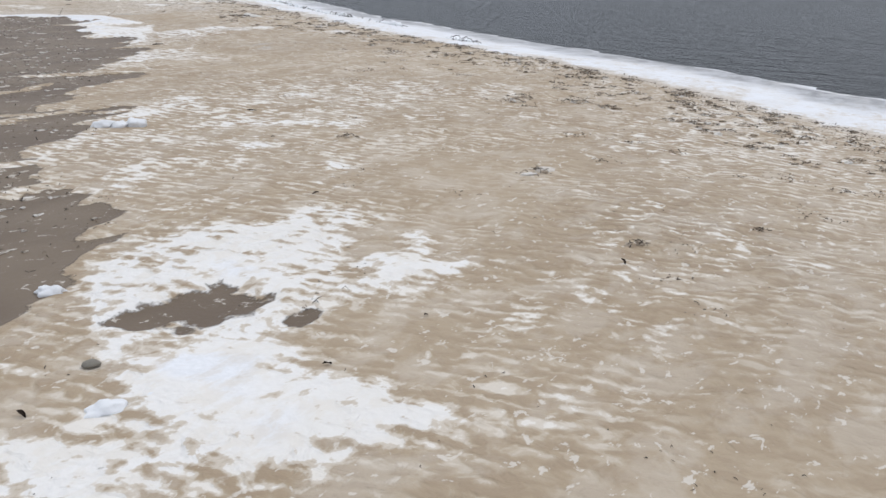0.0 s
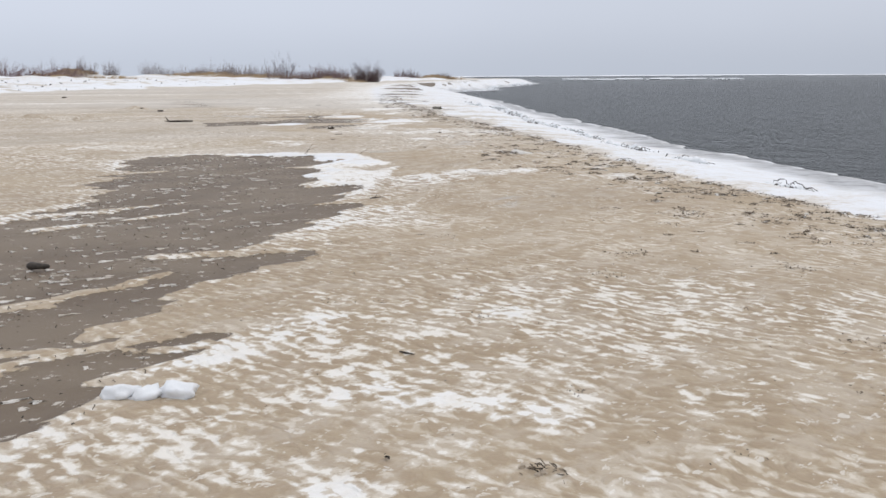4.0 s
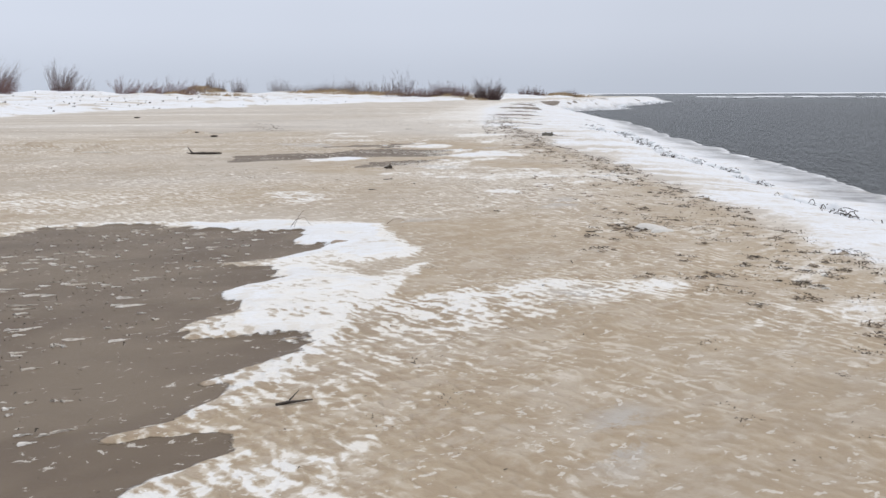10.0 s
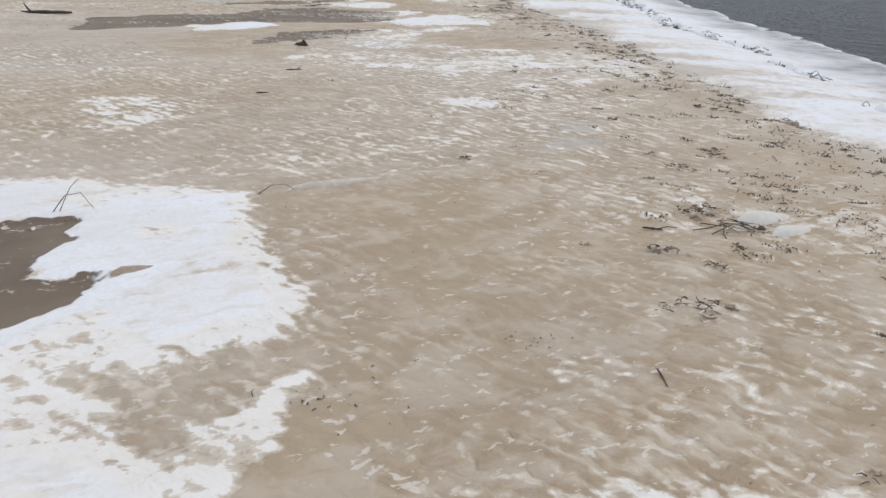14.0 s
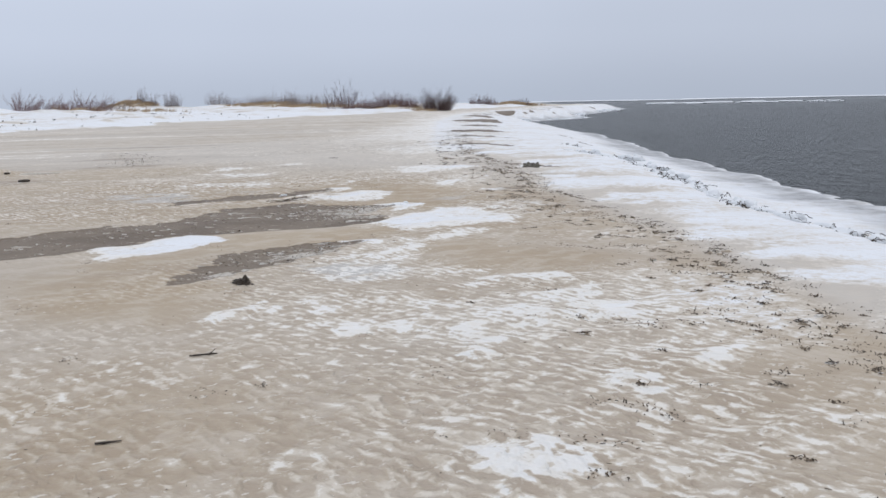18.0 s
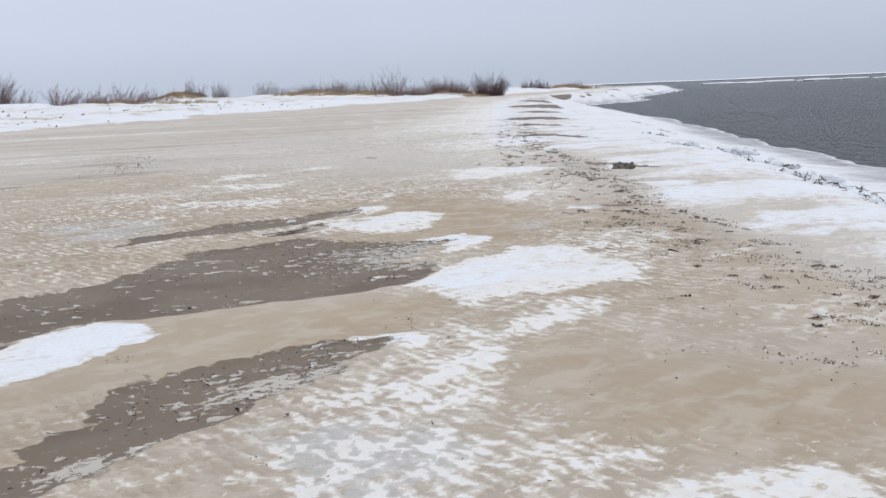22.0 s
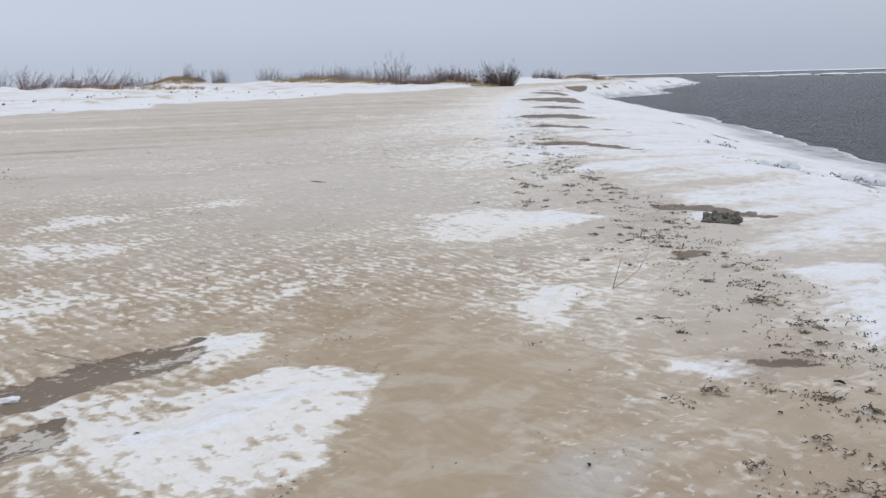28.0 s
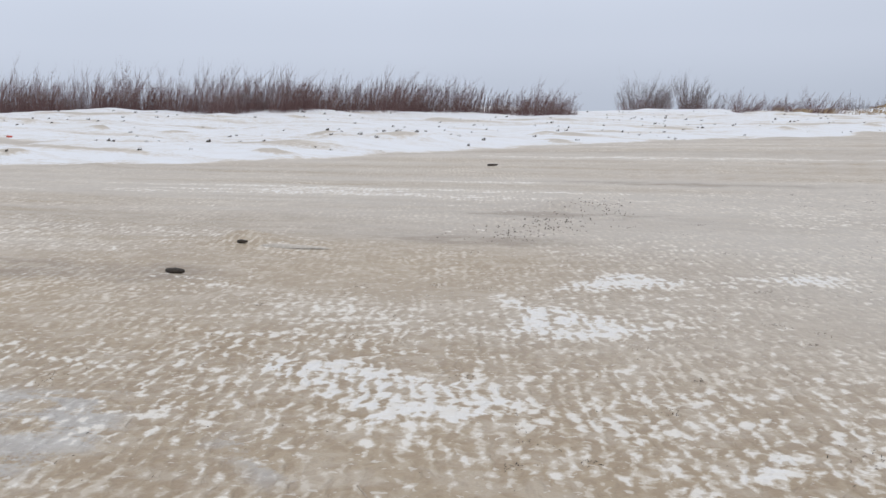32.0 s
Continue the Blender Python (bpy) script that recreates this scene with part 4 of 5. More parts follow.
def lump(bm, centre, size, seed, level=2, rough=0.25, flat=0.0):
    """An uneven stone-like body; flat cuts its underside at that height."""
    made = bmesh.ops.create_icosphere(bm, subdivisions=level, radius=1.0)["verts"]
    for v in made:
        d = v.co.normalized()
        k = 1 + rough * (noise.noise(d * 1.6 + Vector((seed * 3.1, seed, 0))) + 0.5 * noise.noise(d * 4.0 + Vector((seed, 0, seed))))
        v.co = Vector((d.x * size[0] * k, d.y * size[1] * k, max(d.z * size[2] * k, flat))) + Vector(centre)


def bent(rng, length, bend=0.25, steps=3, rise=0.1):
    """Points of a crooked stick that starts at the origin and runs along x."""
    pts = [Vector((0, 0, 0))]
    head = 0.0
    for k in range(steps):
        head += rng.uniform(-bend, bend)
        step = length / steps
        pts.append(pts[-1] + Vector((step * math.cos(head), step * math.sin(head), step * rng.uniform(-rise * 0.4, rise))))
    return pts


rng = random.Random(7)


# ---- driftwood, logs and sticks ----
def driftwood(name, x, y, length, thick, turn, label, category="driftwood", forks=(), bend=0.2, mat=None, seed=1, group="driftwood on the beach"):
    r = random.Random(seed)
    ob = thing(name, x, y, label, category, group, turn)
    bm = bmesh.new()
    length = length * (0.8 if category == "stick" else 1.0)
    pts = bent(r, length, bend, 6, 0.05)
    pts = [p - Vector((length / 2, 0, 0)) + Vector((0, 0, thick * 0.8)) for p in pts]
    thick = thick * (0.62 if category == "stick" else 1.0)
    radii = [thick * k * r.uniform(0.85, 1.15) for k in (0.75, 1.0, 1.05, 0.95, 0.85, 0.75, 0.5)]
    tube(bm, pts, radii, 7)
    part("stem", bm, mat or MAT_WOOD, ob, smooth_faces=True)
    for at, reach, side, up in forks:
        bm = bmesh.new()
        base = pts[at]
        tube(bm, [base, base + Vector((reach * 0.5, side * 0.6, up * 0.4)), base + Vector((reach, side, up))], [thick * 0.6, thick * 0.5, thick * 0.25], 6)
        part("branch", bm, mat or MAT_WOOD, ob, smooth_faces=True)
    return ob


driftwood("forked_branch", -15.0, 23.5, 0.62, 0.028, 37, "dark wet forked driftwood branch lying on pale sand", forks=((0, -0.10, 0.05, 0.13), (0, -0.12, -0.07, 0.02)), seed=3)
driftwood("short_log", -19.95, 28.9, 0.2, 0.029, 58, "short dark waterlogged log half sunk in damp sand", "log", bend=0.05, seed=4)
driftwood("short_log", -21.3, 29.6, 0.12, 0.022, 60, "small dark log stub beside a low sand hummock", "log", bend=0.05, seed=5)
driftwood("short_log", -30.75, 35.8, 0.24, 0.028, 72, "short dark log on bare wind-swept sand", "log", bend=0.05, seed=6)
driftwood("short_log", -5.05, 8.67, 0.17, 0.03, 15, "short black log stub on dark damp sand", "log", bend=0.06, seed=8)
driftwood("stick", -4.34, 12.94, 0.22, 0.011, 62, "brown crooked stick on rippled sandy snow", "stick", forks=((2, 0.08, 0.05, 0.03),), seed=9)
driftwood("stick", -8.73, 20.24, 0.14, 0.009, 35, "flat dark splinter of driftwood on smooth sand", "stick", bend=0.1, seed=10)
driftwood("stick", -9.22, 21.43, 0.2, 0.009, 35, "thin knotty dark stick on rippled sand", "stick", forks=((4, 0.05, -0.03, 0.04),), seed=11)
driftwood("stick", -4.77, 18.28, 0.13, 0.009, 10, "short straight dark stick on sand", "stick", bend=0.08, seed=12)
driftwood("stick", -9.8, 29.0, 0.16, 0.012, -20, "short dark piece of driftwood on frosted sand", "stick", bend=0.2, seed=13)
driftwood("stick", -3.06, 16.4, 0.26, 0.0035, -8, "long thin dark twig among wrack litter", "stick", bend=0.12, seed=14)
driftwood("stick", -18.0, 36.55, 0.42, 0.009, -12, "thin dark stick lying on frosted sand", "stick", bend=0.06, seed=16)
driftwood("stick", -1.84, 7.94, 0.12, 0.008, -20, "small dark bark stick on rippled snow", "stick", bend=0.1, seed=17)
driftwood("stick", -4.35, 16.66, 0.16, 0.005, -50, "thin bent twig on rippled sand", "stick", bend=0.2, seed=18)


def reed(name, points, thick, label, x, y, group="loose reed stalks", mat=None):
    ob = thing(name, x, y, label, "reed stalk", group)
    bm = bmesh.new()
    pts = [Vector(p) for p in points]
    tube(bm, pts, [thick * 0.6 * (1 - 0.6 * k / (len(pts) - 1)) for k in range(len(pts))], 5)
    part("stalk", bm, mat or MAT_TWIG, ob, smooth_faces=True)
    return ob


reed("reed_stalk", [(-0.28, -0.08, 0.07), (-0.1, -0.03, 0.04), (0.1, 0.03, 0.015), (0.27, 0.08, 0.008)], 0.007, "long dry tan reed stalk slanting over damp sand", -14.46, 29.83, mat=MAT_HEAP)
reed("reed_stalk", [(0.0, 0.0, 0.01), (0.02, 0.25, 0.02), (0.02, 0.55, 0.04), (0.03, 0.72, 0.12), (0.02, 0.78, 0.27)], 0.006, "bent tan reed stalk curving up out of frosted sand", -12.39, 32.52, mat=MAT_HEAP)
reed("reed_stalk", [(0.0, 0.0, 0.01), (0.0, 0.08, 0.09), (0.01, 0.15, 0.2)], 0.005, "broken reed stalk standing aslant in sand", -12.39, 32.52)
reed("reed_stalk", [(0, 0, 0), (0.06, 0.05, 0.10), (0.14, 0.08, 0.12), (0.2, 0.1, 0.04)], 0.005, "arched dead grass stalk frozen into snow", -7.5, 16.84)
reed("reed_stalk", [(0, 0, 0), (0.05, 0.05, 0.14), (0.09, 0.08, 0.19)], 0.004, "thin dead grass stalk frozen into snow", -7.47, 16.86)
reed("reed_stalk", [(-0.06, -0.04, 0), (0.0, 0.0, 0.05), (0.06, 0.05, 0.055), (0.1, 0.09, 0.02)], 0.009, "pale arched stalk with sand blown against it", -6.83, 17.78, mat=MAT_HEAP)
reed("reed_stalk", [(-0.12, 0.0, 0.02), (0.0, 0.02, 0.03), (0.1, 0.05, 0.015)], 0.005, "thin reed stalk on frosted sand", -17.9, 38.4)

# brush twig with several arms at the edge of the damp sand
brush = thing("brush_twig", -13.8, 28.6, "brown many-armed dead twig on snow beside damp sand", "twig")
for arm in (((0, 0, 0.02), (0.1, 0.1, 0.05), (0.16, 0.2, 0.03)), ((0.1, 0.1, 0.05), (0.05, 0.22, 0.08), (0.0, 0.02, 0.1)), ((-0.2, -0.22, 0.02), (0.0, 0.0, 0.03), (0.12, 0.14, 0.04)),
            ((-0.1, -0.25, 0.01), (0.06, -0.05, 0.02), (0.14, 0.12, 0.04)), ((0.02, -0.1, 0.02), (0.1, 0.02, 0.03), (0.13, 0.14, 0.04))):
    bm = bmesh.new()
    tube(bm, [Vector(p) for p in arm], [0.0042, 0.0035, 0.002], 5)
    part("arm", bm, MAT_WOOD, brush, smooth_faces=True)

# washed-up root stock with a snow hump in its lee
roots = thing("root_stock", -4.42, 18.44, "tangle of thin dark washed-up roots lodged in sand", "roots", turn=24)
r = random.Random(21)
for a in (((-0.19, -0.06, 0.02), (-0.1, -0.045, 0.03), (0.0, -0.01, 0.05)), ((-0.14, 0.0, 0.04), (-0.07, -0.03, 0.04), (0.02, -0.03, 0.03)), ((-0.03, -0.04, 0.04), (-0.05, -0.12, 0.02), (-0.045, -0.22, 0.008)),
          ((-0.1, -0.09, 0.01), (-0.04, -0.06, 0.03), (0.01, -0.04, 0.05)), ((-0.36, -0.03, 0.012), (-0.31, -0.01, 0.018), (-0.26, -0.005, 0.012))):
    bm = bmesh.new()
    tube(bm, [Vector(p) for p in a], [0.0032, 0.003, 0.0022], 6)
    part("stick", bm, MAT_REED, roots, smooth_faces=True)
for k in range(16):
    bm = bmesh.new()
    at = Vector((r.uniform(-0.05, 0.08), r.uniform(-0.04, 0.08), r.uniform(0.02, 0.06)))
    head = r.uniform(-0.9, 0.4)
    pts, radii = [at.copy()], [0.0023]
    steps = r.randrange(4, 7)
    for q in range(steps):
        head += r.uniform(-0.75, 0.75)
        at = at + Vector((math.cos(head), math.sin(head), r.uniform(-0.5, 0.25))) * r.uniform(0.025, 0.045)
        at.z = max(at.z, 0.005)
        pts.append(at.copy())
        radii.append(0.0023 * (1 - 0.75 * (q + 1) / steps))
    tube(bm, pts, radii, 5)
    part("root", bm, MAT_REED, roots, smooth_faces=True)
bm = bmesh.new()
lump(bm, (0.16, -0.05, 0.03), (0.02, 0.013, 0.02), 3, 2, 0.5)
part("stump", bm, MAT_WOOD, roots, smooth_faces=True)


def drift_hump(x, y, length, width, high, label, mat, turn=None, group="snow humps"):
    """A wind-shaped hump with a sharp nose upwind and a long tail."""
    bm = bmesh.new()
    rows, cols = 9, 9
    grid = []
    for i in range(rows):
        u = i / (rows - 1)
        line = []
        for j in range(cols):
            v = j / (cols - 1) * 2 - 1
            w = width * (math.sin(math.pi * min(1, u * 1.6 + 0.02) / 2)) * (1 - u) ** 0.55
            h = high * (1 - v * v) ** 1.0 * math.sin(math.pi * min(1.0, u * 3 + 0.03) / 2) * (1 - u) ** 0.9
            h += 0.08 * high * noise.noise(Vector((u * 5 + x, v * 3 + y, 0)))
            line.append(bm.verts.new((u * length, v * w * 0.5, h - 0.012 * (1 if abs(v) == 1 or i in (0, rows - 1) else 0))))
        grid.append(line)
    for i in range(rows - 1):
        for j in range(cols - 1):
            bm.faces.new((grid[i][j], grid[i + 1][j], grid[i + 1][j + 1], grid[i][j + 1]))
    bmesh.ops.remove_doubles(bm, verts=bm.verts, dist=0.0004)
    ob = link_mesh("snow_hump", bm, mat, smooth_faces=True)
    turn = math.degrees(math.atan2(WIND.y, WIND.x)) if turn is None else turn
    ob.matrix_basis = pose(x, y, ground_at(x, y) - 0.002, 0, 0, turn)
    return tagged(ob, label, "snow hump", group)


drift_hump(-4.40, 18.50, 0.5, 0.24, 0.11, "smooth white snow hump blown up behind driftwood roots", MAT_DRIFT)
drift_hump(-4.2, 18.42, 0.34, 0.2, 0.06, "low white snow hump beside washed-up roots", MAT_DRIFT)
drift_hump(-6.8, 17.82, 0.75, 0.12, 0.05, "long pale tail of sand and snow behind a stalk", MAT_DIRTY_SNOW)
drift_hump(-6.68, 16.4, 0.3, 0.16, 0.05, "small sandy hump standing out of snow", MAT_HEAP)
drift_hump(0.6, 5.84, 0.3, 0.3, 0.03, "low sandy hump with caught litter", MAT_DIRTY_SNOW)
drift_hump(-21.2, 29.75, 0.9, 0.14, 0.04, "pale drift tail behind a log stub", MAT_DIRTY_SNOW)
drift_hump(-16.9, 21.8, 0.7, 0.12, 0.04, "white drift tail behind a sand hummock", MAT_DIRTY_SNOW)


# ---- flat pieces of ice, stones and clumps ----
def slab(bm, seed, size, thick, sides=7, tilt=(0, 0, 0), centre=(0, 0, 0)):
    r = random.Random(seed)
    m = Matrix.Translation(centre) @ Euler([radians(a) for a in tilt]).to_matrix().to_4x4()
    ring = []
    for k in range(sides):
        a = 2 * math.pi * k / sides + r.uniform(-0.25, 0.25)
        q = r.uniform(0.75, 1.1)
        ring.append((size[0] * q * math.cos(a), size[1] * q * math.sin(a)))
    lower = [bm.verts.new(m @ Vector((px, py, 0))) for px, py in ring]
    mid = [bm.verts.new(m @ Vector((px * 1.02, py * 1.02, thick * 0.6))) for px, py in ring]
    top = [bm.verts.new(m @ Vector((px * 0.9, py * 0.9, thick * r.uniform(0.9, 1.15)))) for px, py in ring]
    for a, b in ((lower, mid), (mid, top)):
        for k in range(sides):
            bm.faces.new((a[k], a[(k + 1) % sides], b[(k + 1) % sides], b[k]))
    bm.faces.new(top)
    bm.faces.new(lower[::-1])


for k, (x, y, sx_, sy_, th, turn) in enumerate(((-2.80, 6.90, 0.085, 0.055, 0.05, 30), (-2.69, 6.95, 0.075, 0.05, 0.045, 60), (-2.58, 7.02, 0.085, 0.06, 0.055, 10), (-1.69, 3.43, 0.06, 0.035, 0.03, 10), (-1.07, 2.45, 0.07, 0.045, 0.03, 35),
                                                 (-0.98, 2.52, 0.05, 0.03, 0.02, 60), (-12.0, 29.15, 0.06, 0.04, 0.03, 0), (-14.35, 29.3, 0.06, 0.025, 0.022, 50))):
    bm = bmesh.new()
    lump(bm, (0, 0, th * 0.45), (sx_, sy_, th), 40 + k, 3, 0.55, -0.01)
    ob = link_mesh("ice_chunk", bm, MAT_SNOW, smooth_faces=True)
    ob.matrix_basis = pose(x, y, ground_at(x, y) - 0.02, rng.uniform(-6, 6), rng.uniform(-6, 6), turn)
    tagged(ob, "rounded white chunk of snowy ice at the edge of damp sand", "ice chunk", "ice chunks on the sand")

bm = bmesh.new()
lump(bm, (0, 0, 0.008), (0.034, 0.025, 0.02), 5, 2, 0.25)
ob = link_mesh("pebble", bm, MAT_STONE, smooth_faces=True)
ob.matrix_basis = pose(-1.24, 2.74, ground_at(-1.24, 2.74), 0, 0, 20)
tagged(ob, "dark rounded stone on sandy snow", "stone")

clump = thing("stone_clump", -12.3, 35.55, "dark mossy stones frozen together beside damp sand", "stones")
for k, (x, y, a, b, c) in enumerate(((-0.15, 0.03, 0.05, 0.05, 0.055), (-0.1, -0.03, 0.05, 0.05, 0.045), (-0.06, 0.04, 0.05, 0.05, 0.075), (-0.02, -0.02, 0.045, 0.05, 0.05), (0.03, 0.03, 0.055, 0.05, 0.065),
                                      (0.08, 0.0, 0.05, 0.05, 0.055), (0.12, 0.02, 0.05, 0.05, 0.07), (0.0, -0.07, 0.05, 0.035, 0.03), (0.07, -0.06, 0.05, 0.035, 0.03))):
    bm = bmesh.new()
    lump(bm, (x, y, c * 0.3), (a * 1.15, b, c), 50 + k, 3, 0.8, -0.02)
    part("stone", bm, MAT_STONE, clump)

tuft = thing("weed_tuft", -10.35, 23.2, "black wet tuft of seaweed on sand", "seaweed")
r = random.Random(31)
for k, (x, y, a, b, c) in enumerate(((-0.03, 0.0, 0.04, 0.03, 0.026), (0.025, 0.012, 0.042, 0.03, 0.036), (0.0, -0.02, 0.034, 0.024, 0.02), (0.06, -0.005, 0.026, 0.02, 0.018))):
    bm = bmesh.new()
    lump(bm, (x, y, c * 0.4), (a, b, c), 7 + k, 3, 1.2, -0.005)
    part("mass", bm, MAT_WOOD, tuft)
for k in range(26):
    bm = bmesh.new()
    at = Vector((r.gauss(0.01, 0.045), r.gauss(0, 0.028), r.uniform(0.004, 0.035)))
    head, pts = r.uniform(0, 6.28), [at]
    for q in range(3):
        head += r.gauss(0, 0.8)
        step = Vector((math.cos(head), math.sin(head), r.gauss(-0.2, 0.5))) * r.uniform(0.008, 0.018)
        pts.append(pts[-1] + step)
        pts[-1].z = max(pts[-1].z, 0.003)
    tube(bm, pts, [0.003, 0.0028, 0.0022, 0.0012], 4)
    part("frond", bm, MAT_WOOD, tuft)

for k, (x, y, size) in enumerate(((0.85, 4.04, 0.035), (-13.43, 29.28, 0.04), (-0.43, 2.85, 0.03), (-0.09, 3.35, 0.025), (-4.22, 15.7, 0.03), (-11.03, 30.77, 0.03), (-10.84, 31.33, 0.045), (-1.4, 6.72, 0.035),
                                  (-0.96, 2.11, 0.025), (-1.32, 2.39, 0.035), (-0.82, 5.11, 0.035), (-3.1, 17.37, 0.05), (-12.33, 25.65, 0.04), (-10.66, 24.28, 0.04), (-10.4, 24.33, 0.035), (-11.6, 29.9, 0.03))):
    r = random.Random(60 + k)
    size *= 0.62
    bm = bmesh.new()
    rows = []
    for i in range(5):
        u = i / 4
        w = math.sin(math.pi * (0.08 + 0.88 * u)) * 0.42
        c = 0.28 * size * math.sin(u * 2.6)
        rows.append([bm.verts.new((size * (2 * u - 1), size * w * s_, 0.004 + c + size * 0.35 * abs(s_) * r.uniform(0.5, 1.2))) for s_ in (-1, 0, 1)])
    for a, b in zip(rows, rows[1:]):
        for j in range(2):
            bm.faces.new((a[j], b[j], b[j + 1], a[j + 1]))
    bmesh.ops.solidify(bm, geom=bm.faces[:], thickness=0.002)
    ob = link_mesh("dead_leaf", bm, MAT_LEAF, smooth_faces=True)
    ob.matrix_basis = pose(x, y, ground_at(x, y), r.uniform(-15, 25), r.uniform(-25, 15), r.uniform(0, 360))
    tagged(ob, "dark curled dead leaf on the beach", "leaf", "dead leaves")


# ---- clumps of wrack along the high-water line ----
def wrack_line(y):
    return float(np.interp(y, WHITE_Y, WHITE_X))


def litter_piece(bm, r, at, turn, length, thick):
    """One short crooked piece of reed or root."""
    d1 = Vector((math.cos(turn), math.sin(turn), r.uniform(-0.05, 0.9)))
    d2 = Vector((math.cos(turn + r.uniform(-1.0, 1.0)), math.sin(turn + r.uniform(-1.0, 1.0)), r.uniform(-0.5, 0.2)))
    p0 = at
    p1 = p0 + d1 * length * 0.5
    p2 = p1 + d2 * length * 0.5
    p2.z = max(p2.z, at.z - 0.01)
    tube(bm, [p0, p1, p2], [thick, thick * 0.9, thick * 0.5], 3, False)


def wrack_clump(k, x, y, wide, count):
    r = random.Random(900 + k)
    ob = thing("wrack_clump", x, y, "clump of dark dead reeds and roots in frozen sand", "wrack", "wrack clumps on the high-water line", lift=-0.005)
    for j in range(2 + int(wide * 14)):
        bm = bmesh.new()
        px, py, size = r.gauss(0, wide * 0.4), r.gauss(0, wide * 0.24), r.uniform(0.010, 0.022) + wide * 0.06
        lump(bm, (px, py, size * 0.1), (size * r.uniform(0.8, 1.5), size * r.uniform(0.6, 1.0), size * r.uniform(0.45, 0.85)), k * 7 + j, 2, 1.1, -0.02)
        part("clod", bm, (MAT_HEAP, MAT_CLOD, MAT_DIRTY_SNOW)[r.choice((0, 0, 0, 1, 2))], ob)
    bm = bmesh.new()
    for _ in range(count):
        px, py = r.gauss(0, wide * 0.45), r.gauss(0, wide * 0.3)
        top = (0.012 + wide * 0.14) * max(0.0, 1 - (px / wide) ** 2 - (py / wide) ** 2)
        litter_piece(bm, r, Vector((px, py, top)), r.uniform(0, 6.28), r.uniform(0.012, 0.045), r.uniform(0.0016, 0.004))
    part("reed_tangle", bm, MAT_REED if k % 2 else MAT_TWIG, ob)["kind"] = "stuff"


SPOTS = [(-4.57, 18.72, 0.16), (-4.97, 22.6, 0.26), (-2.4, 18.4, 0.24), (-4.75, 20.1, 0.12), (-4.8, 20.3, 0.14), (2.3, 8.4, 0.2), (2.45, 7.85, 0.22), (0.6, 8.9, 0.16), (1.2, 9.1, 0.14),
         (3.2, 6.9, 0.16), (0.69, 9.1, 0.16), (-0.82, 6.84, 0.1), (0.99, 4.34, 0.07), (-11.35, 30.9, 0.1), (-11.6, 33.0, 0.14), (-11.1, 32.2, 0.12), (0.58, 5.86, 0.12)]
r = random.Random(77)
for k in range(190):
    y = r.uniform(7, 46)
    SPOTS.append((wrack_line(y) - abs(r.gauss(0.1, 1.2 if y < 24 else 0.7)), y, 0.04 + 0.12 * r.random() ** 2))
for k in range(150):
    y = r.uniform(5, 18)
    SPOTS.append((wrack_line(y) - 0.1 - 2.6 * r.random() ** 1.3, y, 0.04 + 0.13 * r.random() ** 2))
for k, (x, y, wide) in enumerate(SPOTS):
    wrack_clump(k, x, y, wide, int(8 + wide * 150))


# ---- broken ice pushed up along the water's edge ----
def ice_ridge(k, x, y, wide, turn, count):
    r = random.Random(300 + k)
    ob = thing("ice_ridge", x, y, "low white ice bank with dark twisted weed along the waterline", "ice ridge", "ice ridges at the water's edge", turn, -0.01)
    for j in range(count // 2 + 1):
        bm = bmesh.new()
        u = (j + r.uniform(0.2, 0.8)) / (count // 2 + 1) - 0.5
        lump(bm, (u * wide, r.gauss(0, 0.06), -0.01), (r.uniform(0.14, 0.3), r.uniform(0.06, 0.13), r.uniform(0.05, 0.13)), k * 9 + j, 3, 0.5, -0.03)
        part("ice_bank", bm, MAT_SNOW, ob, smooth_faces=True)
    for j in range(count * 2 + 10):
        bm = bmesh.new()
        u, v = (r.random() - 0.55) * wide * 1.1, r.gauss(-0.04, 0.06)
        w, hump, reach = r.uniform(0.003, 0.008), r.uniform(0.02, 0.11) * r.random() ** 0.6, r.uniform(0.07, 0.26)
        steps = r.randrange(6, 11)
        drift, pts = r.gauss(0, 0.1), []
        for q in range(steps):
            k_q = q / (steps - 1)
            pts.append(Vector((u + reach * k_q + r.gauss(0, 0.008), v + drift * k_q + r.gauss(0, 0.015), 0.008 + hump * math.sin(math.pi * k_q) + r.gauss(0, 0.010) * (0 < q < steps - 1))))
        tube(bm, pts, [w * r.uniform(0.6, 1.3) for q in range(steps)], 4, False)
        part("weed_strand", bm, MAT_TWIG, ob)


for k, (x, y, wide, turn, count) in enumerate(((-13.1, 41.9, 1.6, -40, 7), (-11.9, 40.9, 1.8, -30, 9), (-10.6, 38.9, 1.9, -50, 10), (-9.7, 36.7, 1.8, -55, 11), (-9.0, 35.4, 1.5, -50, 10), (-8.3, 34.0, 1.3, -55, 8),
                                               (-7.8, 32.7, 1.2, -50, 8), (-7.05, 31.5, 1.6, -45, 9), (-5.9, 30.3, 1.4, -50, 7), (-4.8, 27.6, 1.5, -55, 7), (-3.3, 23.7, 1.6, -50, 7), (-2.6, 22.2, 1.3, -55, 6),
                                               (-1.6, 20.5, 1.0, -50, 5), (-14.6, 46.0, 1.8, -55, 6), (0.1, 17.5, 0.8, -50, 4))):
    ice_ridge(k, x, y, wide, turn, count)


